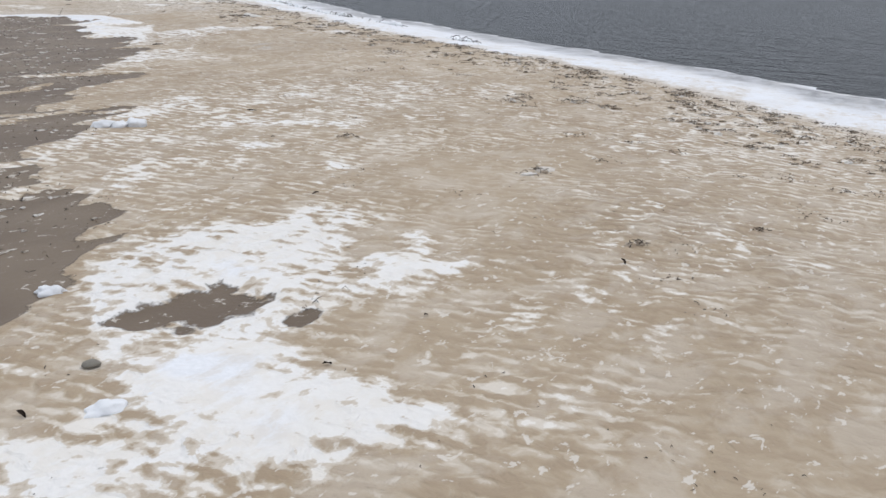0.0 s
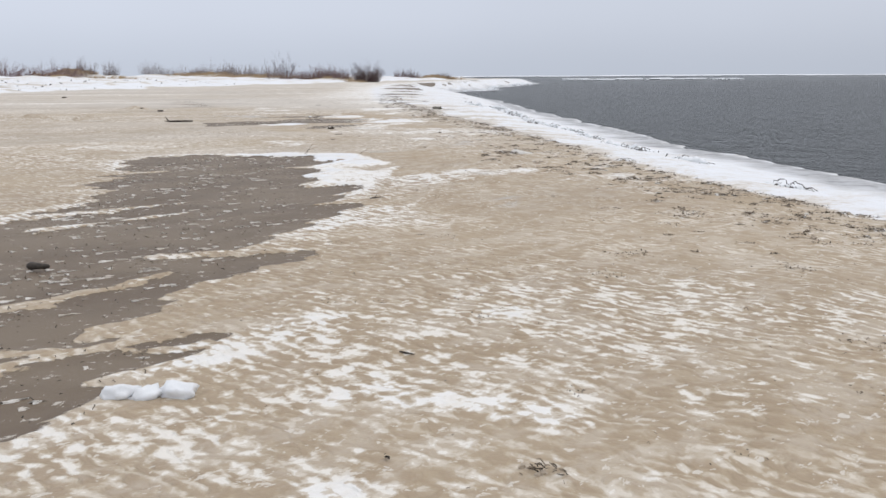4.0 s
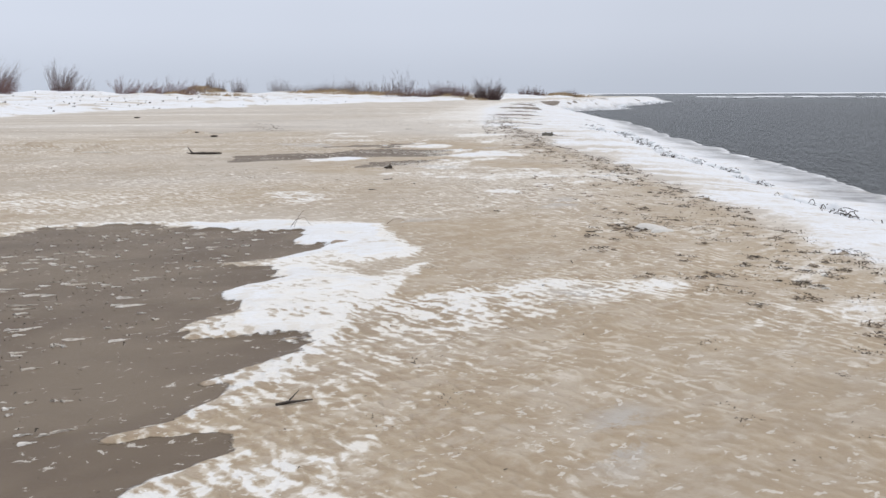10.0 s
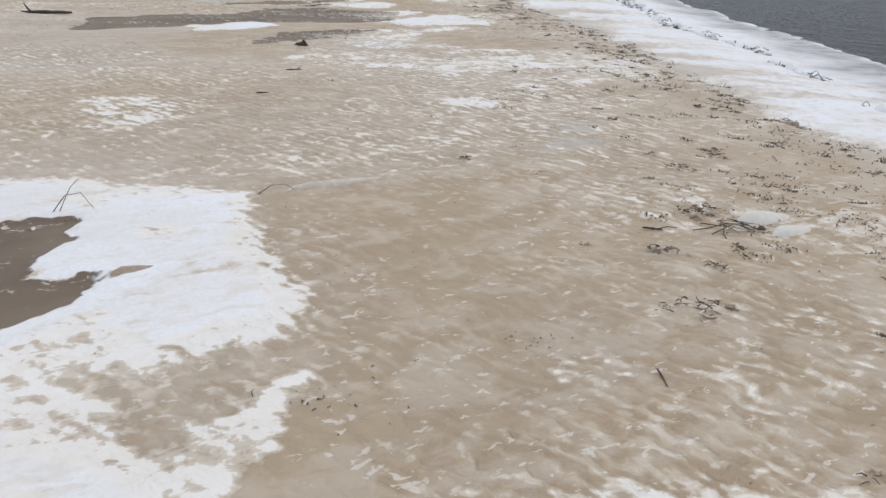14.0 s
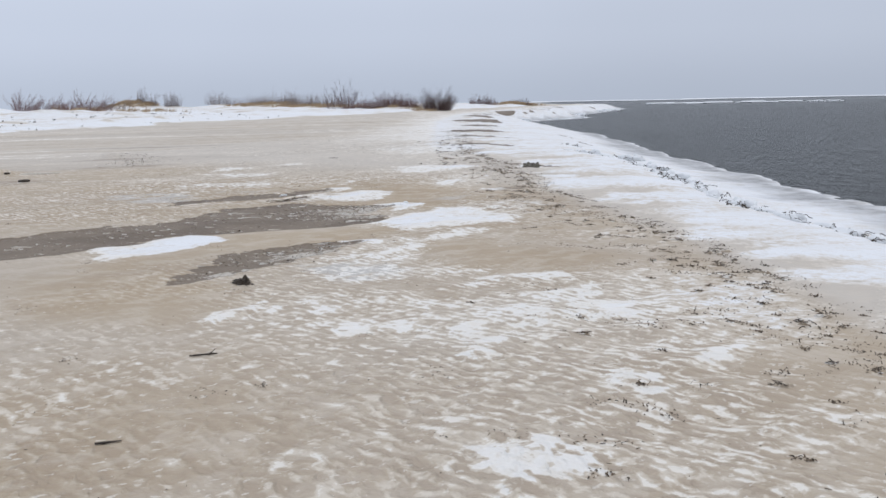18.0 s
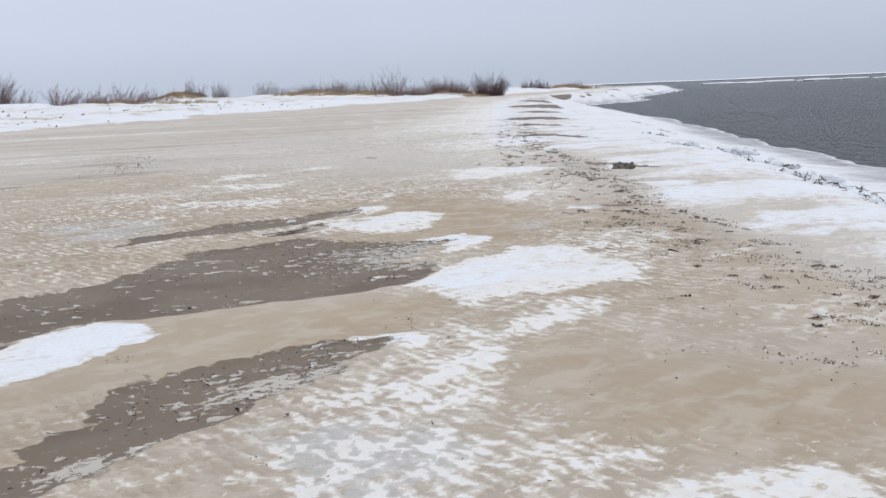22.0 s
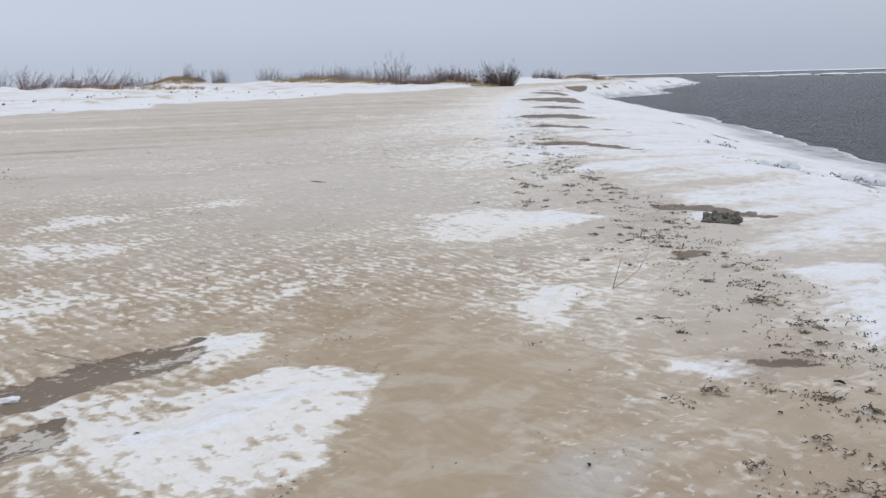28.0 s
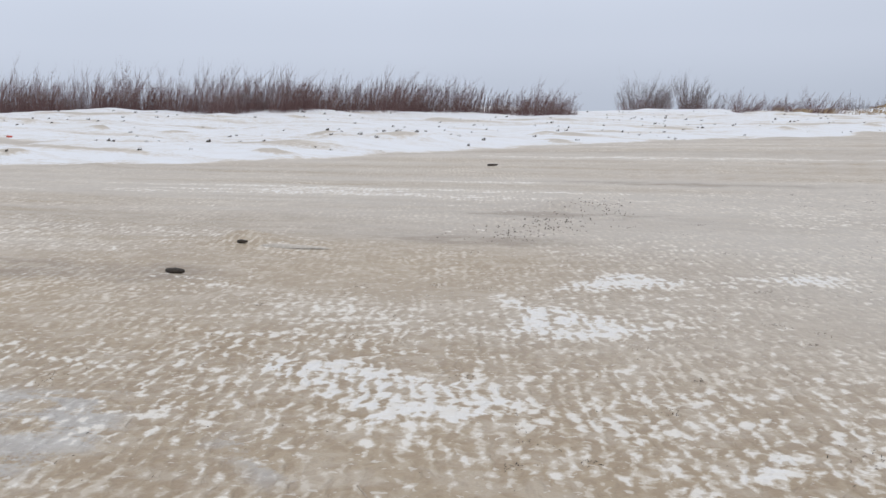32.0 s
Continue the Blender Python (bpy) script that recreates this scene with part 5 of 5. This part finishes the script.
# ---- willow scrub and dune grass ----
def shrub_mesh(seed, stems, spread_r, tall, lean, splay, twigs=6, thick=0.014):
    r = random.Random(seed)
    bm = bmesh.new()
    for _ in range(stems):
        a = r.uniform(0, 6.28)
        q = spread_r * r.random() ** 0.6
        p = Vector((q * math.cos(a), q * math.sin(a), -0.08))
        reach = tall * (r.uniform(0.5, 1.0) if r.random() < 0.9 else r.uniform(1.0, 1.25))
        reach *= 1.08 - 0.45 * (q / spread_r) ** 2 * (spread_r > 0.95)
        lean_k = lean * r.uniform(0.1, 1.7)
        head = Vector((math.cos(a) * splay * r.uniform(0.3, 1.2) + r.gauss(0, 0.08), math.sin(a) * splay * r.uniform(0.3, 1.2) + r.gauss(0, 0.08), 1.0)).normalized()
        pts = [p]
        steps = 4
        for k in range(steps):
            head = (head + Vector((WIND.x, WIND.y, 0)) * lean_k * (0.15 + 0.2 * k) + Vector((r.gauss(0, 0.07), r.gauss(0, 0.07), 0.03))).normalized()
            pts.append(pts[-1] + head * reach / steps)
        rad = thick * r.uniform(0.55, 1.2)
        tube(bm, pts, [rad, rad * 0.8, rad * 0.6, rad * 0.4, rad * 0.2], 3, False)
        for _ in range(twigs):
            k = r.choice((1, 2, 2, 3, 3))
            base = pts[k].lerp(pts[k + 1], r.random())
            d = (pts[k + 1] - pts[k]).normalized()
            d = (d + Vector((r.gauss(0, 0.35), r.gauss(0, 0.35), 0.1)) + Vector((WIND.x, WIND.y, 0)) * lean * 0.5).normalized()
            length = reach * r.uniform(0.12, 0.32)
            tube(bm, [base, base + d * length * 0.5, base + (d + Vector((0, 0, 0.25))).normalized() * length], [rad * 0.45, rad * 0.3, rad * 0.12], 3, False)
    return bm


def shrub(name, x, y, label, mats, seed, stems, spread_r, tall, lean=0.35, splay=0.3, twigs=6, thick=0.014, group="", dense=1.5):
    ob = thing(name, x, y, label, "shrub", group)
    tops = part("crown", shrub_mesh(seed, int(stems * 0.7), spread_r, tall, lean, splay, twigs, thick), mats[0], ob)
    part("thicket", shrub_mesh(seed + 500, int(stems * dense), spread_r * 1.15, tall * 0.55, lean, splay, 4, thick * 0.8), mats[1], ob, "thin reddish shoots")["kind"] = "stuff"
    tops["kind"] = "stuff"
    return ob


HEDGE = "willow hedge on the dune"
kinds = [shrub("willow_shrub", -64 + k * 0.2, 13 + k * 1.0, "leafless reddish-brown willow shrub in snow on the dune", (MAT_BARK, MAT_BARK), 100 + k, 74, 0.95, tall * 1.08, 0.26, 0.34, 12, 0.0095, HEDGE, 2.0)
         for k, tall in enumerate((1.35, 1.6, 1.2, 1.75, 1.45))]
r = random.Random(88)
for row in range(3):
    y = 6.0 + row * 0.4
    while y < 51:
        x = -63.5 + row * 1.3 - 0.6 * math.sin(y * 0.35) + r.uniform(-0.4, 0.4)
        y += r.uniform(0.75, 1.35)
        if row == 2 and r.random() < 0.45:
            continue
        size = r.uniform(0.78, 1.15) * (1.0 if y < 47 else 0.7)
        one = copy_thing(kinds[r.randrange(5)], pose(x, y, ground_at(x, y) - 0.03, 0, 0, r.uniform(-20, 20)))
        one.scale = (size, size, size * r.uniform(0.85, 1.15))

shrub("willow_clump", -110.2, 82.8, "tall leafless grey willow clump behind a snowy dune", (MAT_GREY_BARK, MAT_BARK), 201, 340, 2.8, 4.0, 0.1, 0.75, 14, 0.014)
shrub("willow_clump", -82.9, 72.5, "leafless grey willow clump behind a snowy dune", (MAT_GREY_BARK, MAT_BARK), 202, 170, 0.85, 2.7, 0.12, 0.55, 14, 0.012)
shrub("willow_clump", -84, 75.5, "low leafless grey willow clump on a snowy dune", (MAT_GREY_BARK, MAT_BARK), 203, 90, 1.5, 1.9, 0.15, 0.4, 9, 0.013)
for k, (x, y, tall, wide, lean) in enumerate(((-68.5, 68.4, 1.5, 0.5, 0.4), (-68.0, 70.4, 1.3, 0.9, 0.6), (-67.7, 72.2, 1.5, 0.9, 0.5), (-67.3, 74.2, 2.0, 0.9, 0.35))):
    shrub("willow_tangle", x, y, "sprawling reddish leafless willow tangle on a snow bank", (MAT_BARK, MAT_BARK), 210 + k, 90, wide * 1.5, tall, lean, 1.0, 10, 0.013, "sprawling willows")
for k in range(3):
    shrub("willow_shrub", -78 + r.uniform(-1, 1), 85 + k * 1.6, "low leafless willow shrub on the far dune", (MAT_GREY_BARK, MAT_GREY_BARK), 220 + k, 40, 1.2, r.uniform(1.2, 1.5), 0.1, 0.4, 9, 0.014, "far willows")
shrub("round_shrub", -53.4, 115.4, "dense round dark leafless shrub at the dune's end", (MAT_DARK_BARK, MAT_DARK_BARK), 230, 460, 1.35, 2.5, 0.03, 0.95, 14, 0.013)
shrub("willow_clump", -62.8, 109.5, "upright leafless willow clump on the far dune", (MAT_DARK_BARK, MAT_BARK), 231, 90, 1.0, 2.9, 0.05, 0.45, 12, 0.013)
shrub("willow_clump", -64.4, 108.4, "upright leafless willow clump beside low brush", (MAT_DARK_BARK, MAT_BARK), 232, 26, 0.9, 2.4, 0.05, 0.35, 10, 0.015)
for k in range(11):
    u = k / 10
    shrub("low_brush", -61.4 + 5.4 * u + r.uniform(-0.5, 0.5), 110.5 + 3.0 * u + r.uniform(-1, 1), "low reddish-brown leafless brush along the far dune", (MAT_BARK, MAT_BARK), 240 + k, 80, 1.1, r.uniform(1.1, 1.9), 0.08, 0.5, 10, 0.013, "low brush by the round shrub")
for k in range(16):
    u = k / 15
    shrub("low_brush", -106 + 36 * u + r.uniform(-2, 2), 146 - 26 * u + r.uniform(-2, 2), "thin leafless brush on the distant dune", (MAT_HAZED_BARK, MAT_HAZED_BARK), 260 + k, 60, 1.5, r.uniform(1.3, 2.1), 0.06, 0.3, 9, 0.017, "distant brush")
shrub("willow_clump", -146, 184, "leafless willow clump on the distant dune", (MAT_HAZED_BARK, MAT_HAZED_BARK), 280, 70, 1.9, 3.1, 0.03, 0.55, 10, 0.024)
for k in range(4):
    shrub("willow_clump", -143 + 2.6 * k, 186.5 + 2.2 * k, "low leafless willow clump on the distant dune", (MAT_HAZED_BARK, MAT_HAZED_BARK), 281 + k, 60, 1.9, 2.2, 0.05, 0.4, 8, 0.026, "distant willows")
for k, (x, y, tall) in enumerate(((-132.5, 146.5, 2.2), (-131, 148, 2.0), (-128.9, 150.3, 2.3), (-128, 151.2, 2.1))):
    shrub("willow_clump", x, y, "leafless willow standing in a grassy mound", (MAT_HAZED_BARK, MAT_GREY_BARK), 290 + k, 50, 0.9, tall, 0.05, 0.2, 8, 0.022, "willows on the grassy mound")
for k, (x, y, tall) in enumerate(((-80.6, 189.6, 1.9), (-79.2, 190.8, 2.0), (-78.0, 191.5, 1.7), (-74.0, 196, 1.2), (-72.6, 197.5, 1.5))):
    shrub("low_brush", x, y, "low brown brush near the tip of the spit", (MAT_GREY_BARK, MAT_BARK), 300 + k, 80, 1.3, tall, 0.05, 0.4, 8, 0.026, "brush on the spit")

def grass_field(name, label, spots, blades, tall, mat, seed, spread_r=0.25, width=0.012):
    """Tufts of dry blades, all joined."""
    r = random.Random(seed)
    verts, faces = [], []
    for x, y, grow in spots:
        z = ground_at(x, y) - 0.02
        for _ in range(blades):
            a, q = r.uniform(0, 6.28), spread_r * grow * math.sqrt(r.random())
            px, py = x + q * math.cos(a), y + q * math.sin(a)
            h = tall * grow * r.uniform(0.5, 1.1)
            lx, ly = WIND.x * 0.35 * h + r.gauss(0, 0.2) * h, WIND.y * 0.35 * h + r.gauss(0, 0.2) * h
            t = r.uniform(0, 3.14)
            wx, wy = math.cos(t) * width * grow, math.sin(t) * width * grow
            n = len(verts)
            verts += [(px - wx, py - wy, z), (px + wx, py + wy, z), (px + wy, py - wx, z), (px + lx * 0.4, py + ly * 0.4, z + h * 0.6), (px + lx, py + ly, z + h)]
            faces += [(n, n + 1, n + 3), (n + 1, n + 2, n + 3), (n + 2, n, n + 3), (n, n + 3, n + 4), (n + 1, n + 4, n + 3)]
    mesh = bpy.data.meshes.new(name)
    mesh.from_pydata(verts, [], faces)
    mesh.materials.append(mat)
    return tagged(new(name, mesh), label, "grass", kind="stuff")


r = random.Random(99)
spots = [(-60.5 + 8 * r.random(), 110 + 5 * r.random(), r.uniform(0.5, 1.0)) for _ in range(60)]
spots += [(-104 + 36 * u + r.uniform(-3, 3), 143 - 26 * u + r.uniform(-3, 3), r.uniform(0.7, 1.3)) for u in (r.random() for _ in range(260))]
spots += [(-134 + r.uniform(-4, 4), 145 + r.uniform(-4, 4), r.uniform(0.9, 1.5)) for _ in range(150)]
spots += [(-76 + 5 * u + r.uniform(-2, 2), 194 + 5 * u + r.uniform(-2, 2), r.uniform(1.2, 2.0)) for u in (r.random() for _ in range(60))]
spots += [(-70 + 6 * r.random(), 70 + 14 * r.random(), r.uniform(0.5, 0.9)) for _ in range(60)]
grass_field("dune_grass", "dry golden dune grass on the far mounds", spots, 26, 0.42, MAT_GRASS, 3, 0.5, 0.02)
spots = [(np.interp(y, FOOT_Y, FOOT_X) - 1.0 - 26 * r.random() ** 1.2, y, r.uniform(0.5, 1.2)) for y in (r.uniform(8, 80) for _ in range(420))]
grass_field("dead_tufts", "short dark dead tufts poking through snow on the dune", spots, 12, 0.1, MAT_TWIG, 5, 0.06, 0.02)


# ---- ice out on the water ----
def floe(k, x, y, long_r, wide_r, turn, thick, name="ice_floe", label="long flat white ice floe on the grey sea"):
    r = random.Random(500 + k)
    ob = thing(name, x, y, label, "ice floe", "ice floes on the sea", turn)
    ob.location.z = SEA
    pieces = 9
    for j in range(pieces):
        bm = bmesh.new()
        u = (j + 0.5) / pieces * 2 - 1
        slab(bm, 520 + k * 12 + j, (long_r / pieces * r.uniform(0.8, 1.6), wide_r * r.uniform(0.4, 1.0) * (1 - 0.6 * abs(u))), thick * r.uniform(0.6, 1.3), 9, (0, 0, r.uniform(-8, 8)), (u * long_r, r.uniform(-0.4, 0.4) * wide_r, -0.05))
        part("ice_plate", bm, MAT_ICE, ob)


floe(0, -65.0, 430.0, 32.0, 45.0, 0, 0.7)
floe(1, -22.0, 425.0, 7.0, 14.0, 0, 0.6)
floe(2, -37.3, 117.0, 6.5, 0.8, 88, 0.22, label="pushed-up white shore ice at the bay's edge")
floe(3, -43.5, 142.0, 8.0, 1.0, 105, 0.28, label="thin white shore ice in the bay")
floe(4, -50.5, 184.0, 13.0, 1.6, 97, 0.4, label="white shore ice round the spit's tip")
floe(5, -38.6, 106.5, 2.5, 0.6, 110, 0.3, label="broken white shore ice at the bay's head")
far_ice = thing("far_ice", 0, 0, "thin white ice edge along the horizon", "sea ice")
far_ice.location.z = SEA
r = random.Random(44)
for k in range(46):
    bm = bmesh.new()
    a = radians(40 + k * 2.3)
    slab(bm, 820 + k, (55, 160), r.uniform(2.0, 3.6), 9, (0, 0, math.degrees(a)), (2100 * math.cos(a), 2100 * math.sin(a), -0.2))
    part("ice_plate", bm, MAT_ICE, far_ice)


# ---- litter that nobody could count ----
def litter_field(name, label, count, pick, seed, mat, lengths, thick):
    r = random.Random(seed)
    verts, faces = [], []
    places = [pick(r) for _ in range(count)]
    levels = height(np.array([p[0] for p in places]), np.array([p[1] for p in places]))
    for (x, y), z in zip(places, levels):
        n = len(verts)
        a = r.uniform(0, 6.28)
        length, w = r.uniform(*lengths) * (r.uniform(0.5, 1.0) if r.random() < 0.95 else 1.8), r.uniform(*thick)
        bend_a = a + r.gauss(0, 0.9)
        rise = max(0.0, r.gauss(0.12, 0.3)) * length
        px = [x, x + math.cos(a) * length * 0.5, x + math.cos(a) * length * 0.5 + math.cos(bend_a) * length * 0.5]
        py = [y, y + math.sin(a) * length * 0.5, y + math.sin(a) * length * 0.5 + math.sin(bend_a) * length * 0.5]
        pz = [z + 0.002, z + w + max(rise, 0.0), z + w * 0.5 + max(rise * r.uniform(-0.2, 1.6), 0)]
        for k in range(3):
            ww = w * (1.0, 0.9, 0.45)[k]
            sx_, sy_ = -math.sin(a) * ww, math.cos(a) * ww
            verts += [(px[k] + sx_, py[k] + sy_, pz[k]), (px[k] - sx_, py[k] - sy_, pz[k]), (px[k], py[k], pz[k] + ww * 1.3)]
        for k in (0, 3):
            for j in range(3):
                i0, i1 = n + k + j, n + k + (j + 1) % 3
                faces.append((i0, i1, i1 + 3, i0 + 3))
        faces += [(n, n + 2, n + 1), (n + 6, n + 7, n + 8)]
    mesh = bpy.data.meshes.new(name)
    mesh.from_pydata(verts, [], faces)
    mesh.materials.append(mat)
    return tagged(new(name, mesh), label, "litter", kind="stuff")


def on_wrack(r):
    if r.random() < 0.9:
        q = random.Random(7000 + r.randrange(1050))
        y = 4 + 50 * q.random() ** 1.4
        x = wrack_line(y) - abs(q.gauss(0, 1.7 if y < 14 else 1.4 if y < 24 else 0.9)) + 0.2
        wide = q.choice((0.015, 0.02, 0.03, 0.04, 0.06, 0.1))
        return x + r.gauss(0, wide * 1.3), y + r.gauss(0, wide * 0.8)
    y = r.uniform(4, 56)
    return wrack_line(y) - abs(r.gauss(0, 1.5 if y < 14 else 0.8)) + 0.3, y


def on_beach(r):
    if r.random() < 0.66:
        q = random.Random(4000 + r.randrange(330))
        y = q.uniform(1.5, 45)
        spread_r = q.uniform(0.02, 0.07)
        return wrack_line(y) - 0.5 - 9 * q.random() ** 1.4 + r.gauss(0, spread_r), y + r.gauss(0, spread_r)
    y = r.uniform(1.5, 45)
    return wrack_line(y) - 0.5 - 9 * r.random() ** 1.4, y


def in_damp(r):
    while True:
        pick = r.random()
        if pick < 0.12:
            x, y = r.uniform(-13.2, -11.4), r.uniform(27.0, 29.0)
        elif pick < 0.16:
            x, y = r.uniform(-11.2, -10.45), r.uniform(23.8, 25.5)
        elif pick < 0.82:
            u = r.random()
            x, y = -2.2 - 6.2 * u + r.uniform(-1.8, 1.2), 4.0 + 12.0 * u + r.uniform(-1, 1)
        else:
            x, y = r.uniform(-14, -10.3), r.uniform(22.5, 29)
        bx, by = np.array([x]), np.array([y])
        d = max(inside_area(bx, by, DAMP_LONG)[0], inside_area(bx, by, DAMP_WIDE)[0], inside_area(bx, by, DAMP_NARROW)[0])
        if d > 0.02:
            return x, y


def on_rise(r):
    u = r.random()
    return -20.9 - 2.6 * u + r.gauss(0, 0.35), 32.6 + 2.6 * u + r.gauss(0, 0.35)


litter_field("wrack_litter", "dark reed and root litter strewn along the high-water line", 27000, on_wrack, 11, MAT_REED, (0.008, 0.030), (0.0015, 0.0045))
litter_field("beach_litter", "scattered dark twigs and leaf bits on sand", 6500, on_beach, 12, MAT_TWIG, (0.006, 0.026), (0.001, 0.0028))
litter_field("damp_litter", "small dark litter on damp sand", 2200, in_damp, 13, MAT_TWIG, (0.010, 0.032), (0.0015, 0.004))
litter_field("rise_litter", "small dark litter on the wind-swept rise", 260, on_rise, 14, MAT_TWIG, (0.012, 0.036), (0.003, 0.007))

# red scrap on the snowy dune
bm = bmesh.new()
slab(bm, 77, (0.11, 0.07), 0.05, 7, (12, 8, 0))
ob = link_mesh("plastic_scrap", bm, speckled("faded_red", (0.42, 0.06, 0.04), (0.55, 0.11, 0.07), 20, 0.6))
ob.matrix_basis = pose(-43.4, 23.1, ground_at(-43.4, 23.1) + 0.01, 0, 0, 70)
tagged(ob, "small red plastic scrap lying on the snowy dune", "scrap")

# pale tails of blown snow behind litter on the damp sand
r = random.Random(15)
verts, faces = [], []
for _ in range(950):
    if _ % 3 == 0:
        home = in_damp(r)
    slide = r.gauss(0, 0.25)
    x, y = home[0] + WIND.x * slide + r.gauss(0, 0.06), home[1] + WIND.y * slide + r.gauss(0, 0.06)
    z = ground_at(x, y) - 0.016
    length, width = r.choice((0.03, 0.04, 0.05, 0.07, 0.1, 0.16)) * r.uniform(0.6, 1.2), r.uniform(0.010, 0.028)
    width *= 1.0 if length < 0.15 else 1.5
    head = math.atan2(WIND.y, WIND.x) + r.gauss(0, 0.12)
    ca, sa = math.cos(head), math.sin(head)
    n = len(verts)
    cols = 5
    left, right = r.uniform(0.5, 1.0), r.uniform(0.5, 1.0)
    for i in range(7):
        u = i / 6
        left, right = (min(1.3, max(0.15, q + r.uniform(-0.35, 0.35))) for q in (left, right))
        w = width * (0.5 + 0.5 * math.sin(math.pi * min(1, u * 2 + 0.1) / 2)) * (1 - u) ** 1.1 + 0.0015
        for j in range(cols):
            v = j / (cols - 1) * 2 - 1
            du, dv = u * length + r.uniform(-0.014, 0.014), v * w * (left if v < 0 else right) + r.uniform(-0.006, 0.006)
            h = 0.017 * (1 - v * v) * (1 - u) ** 0.5 * r.uniform(0.5, 1.1) - 0.004 * (abs(v) == 1)
            verts.append((x + du * ca - dv * sa, y + du * sa + dv * ca, z + h))
    for i in range(6):
        for j in range(cols - 1):
            a = n + i * cols + j
            faces.append((a, a + cols, a + cols + 1, a + 1))
mesh = bpy.data.meshes.new("snow_tails")
mesh.from_pydata(verts, [], faces)
mesh.materials.append(MAT_DIRTY_SNOW)
tagged(new("snow_tails", mesh), "small pale tails of blown snow behind litter on damp sand", "snow", kind="stuff")
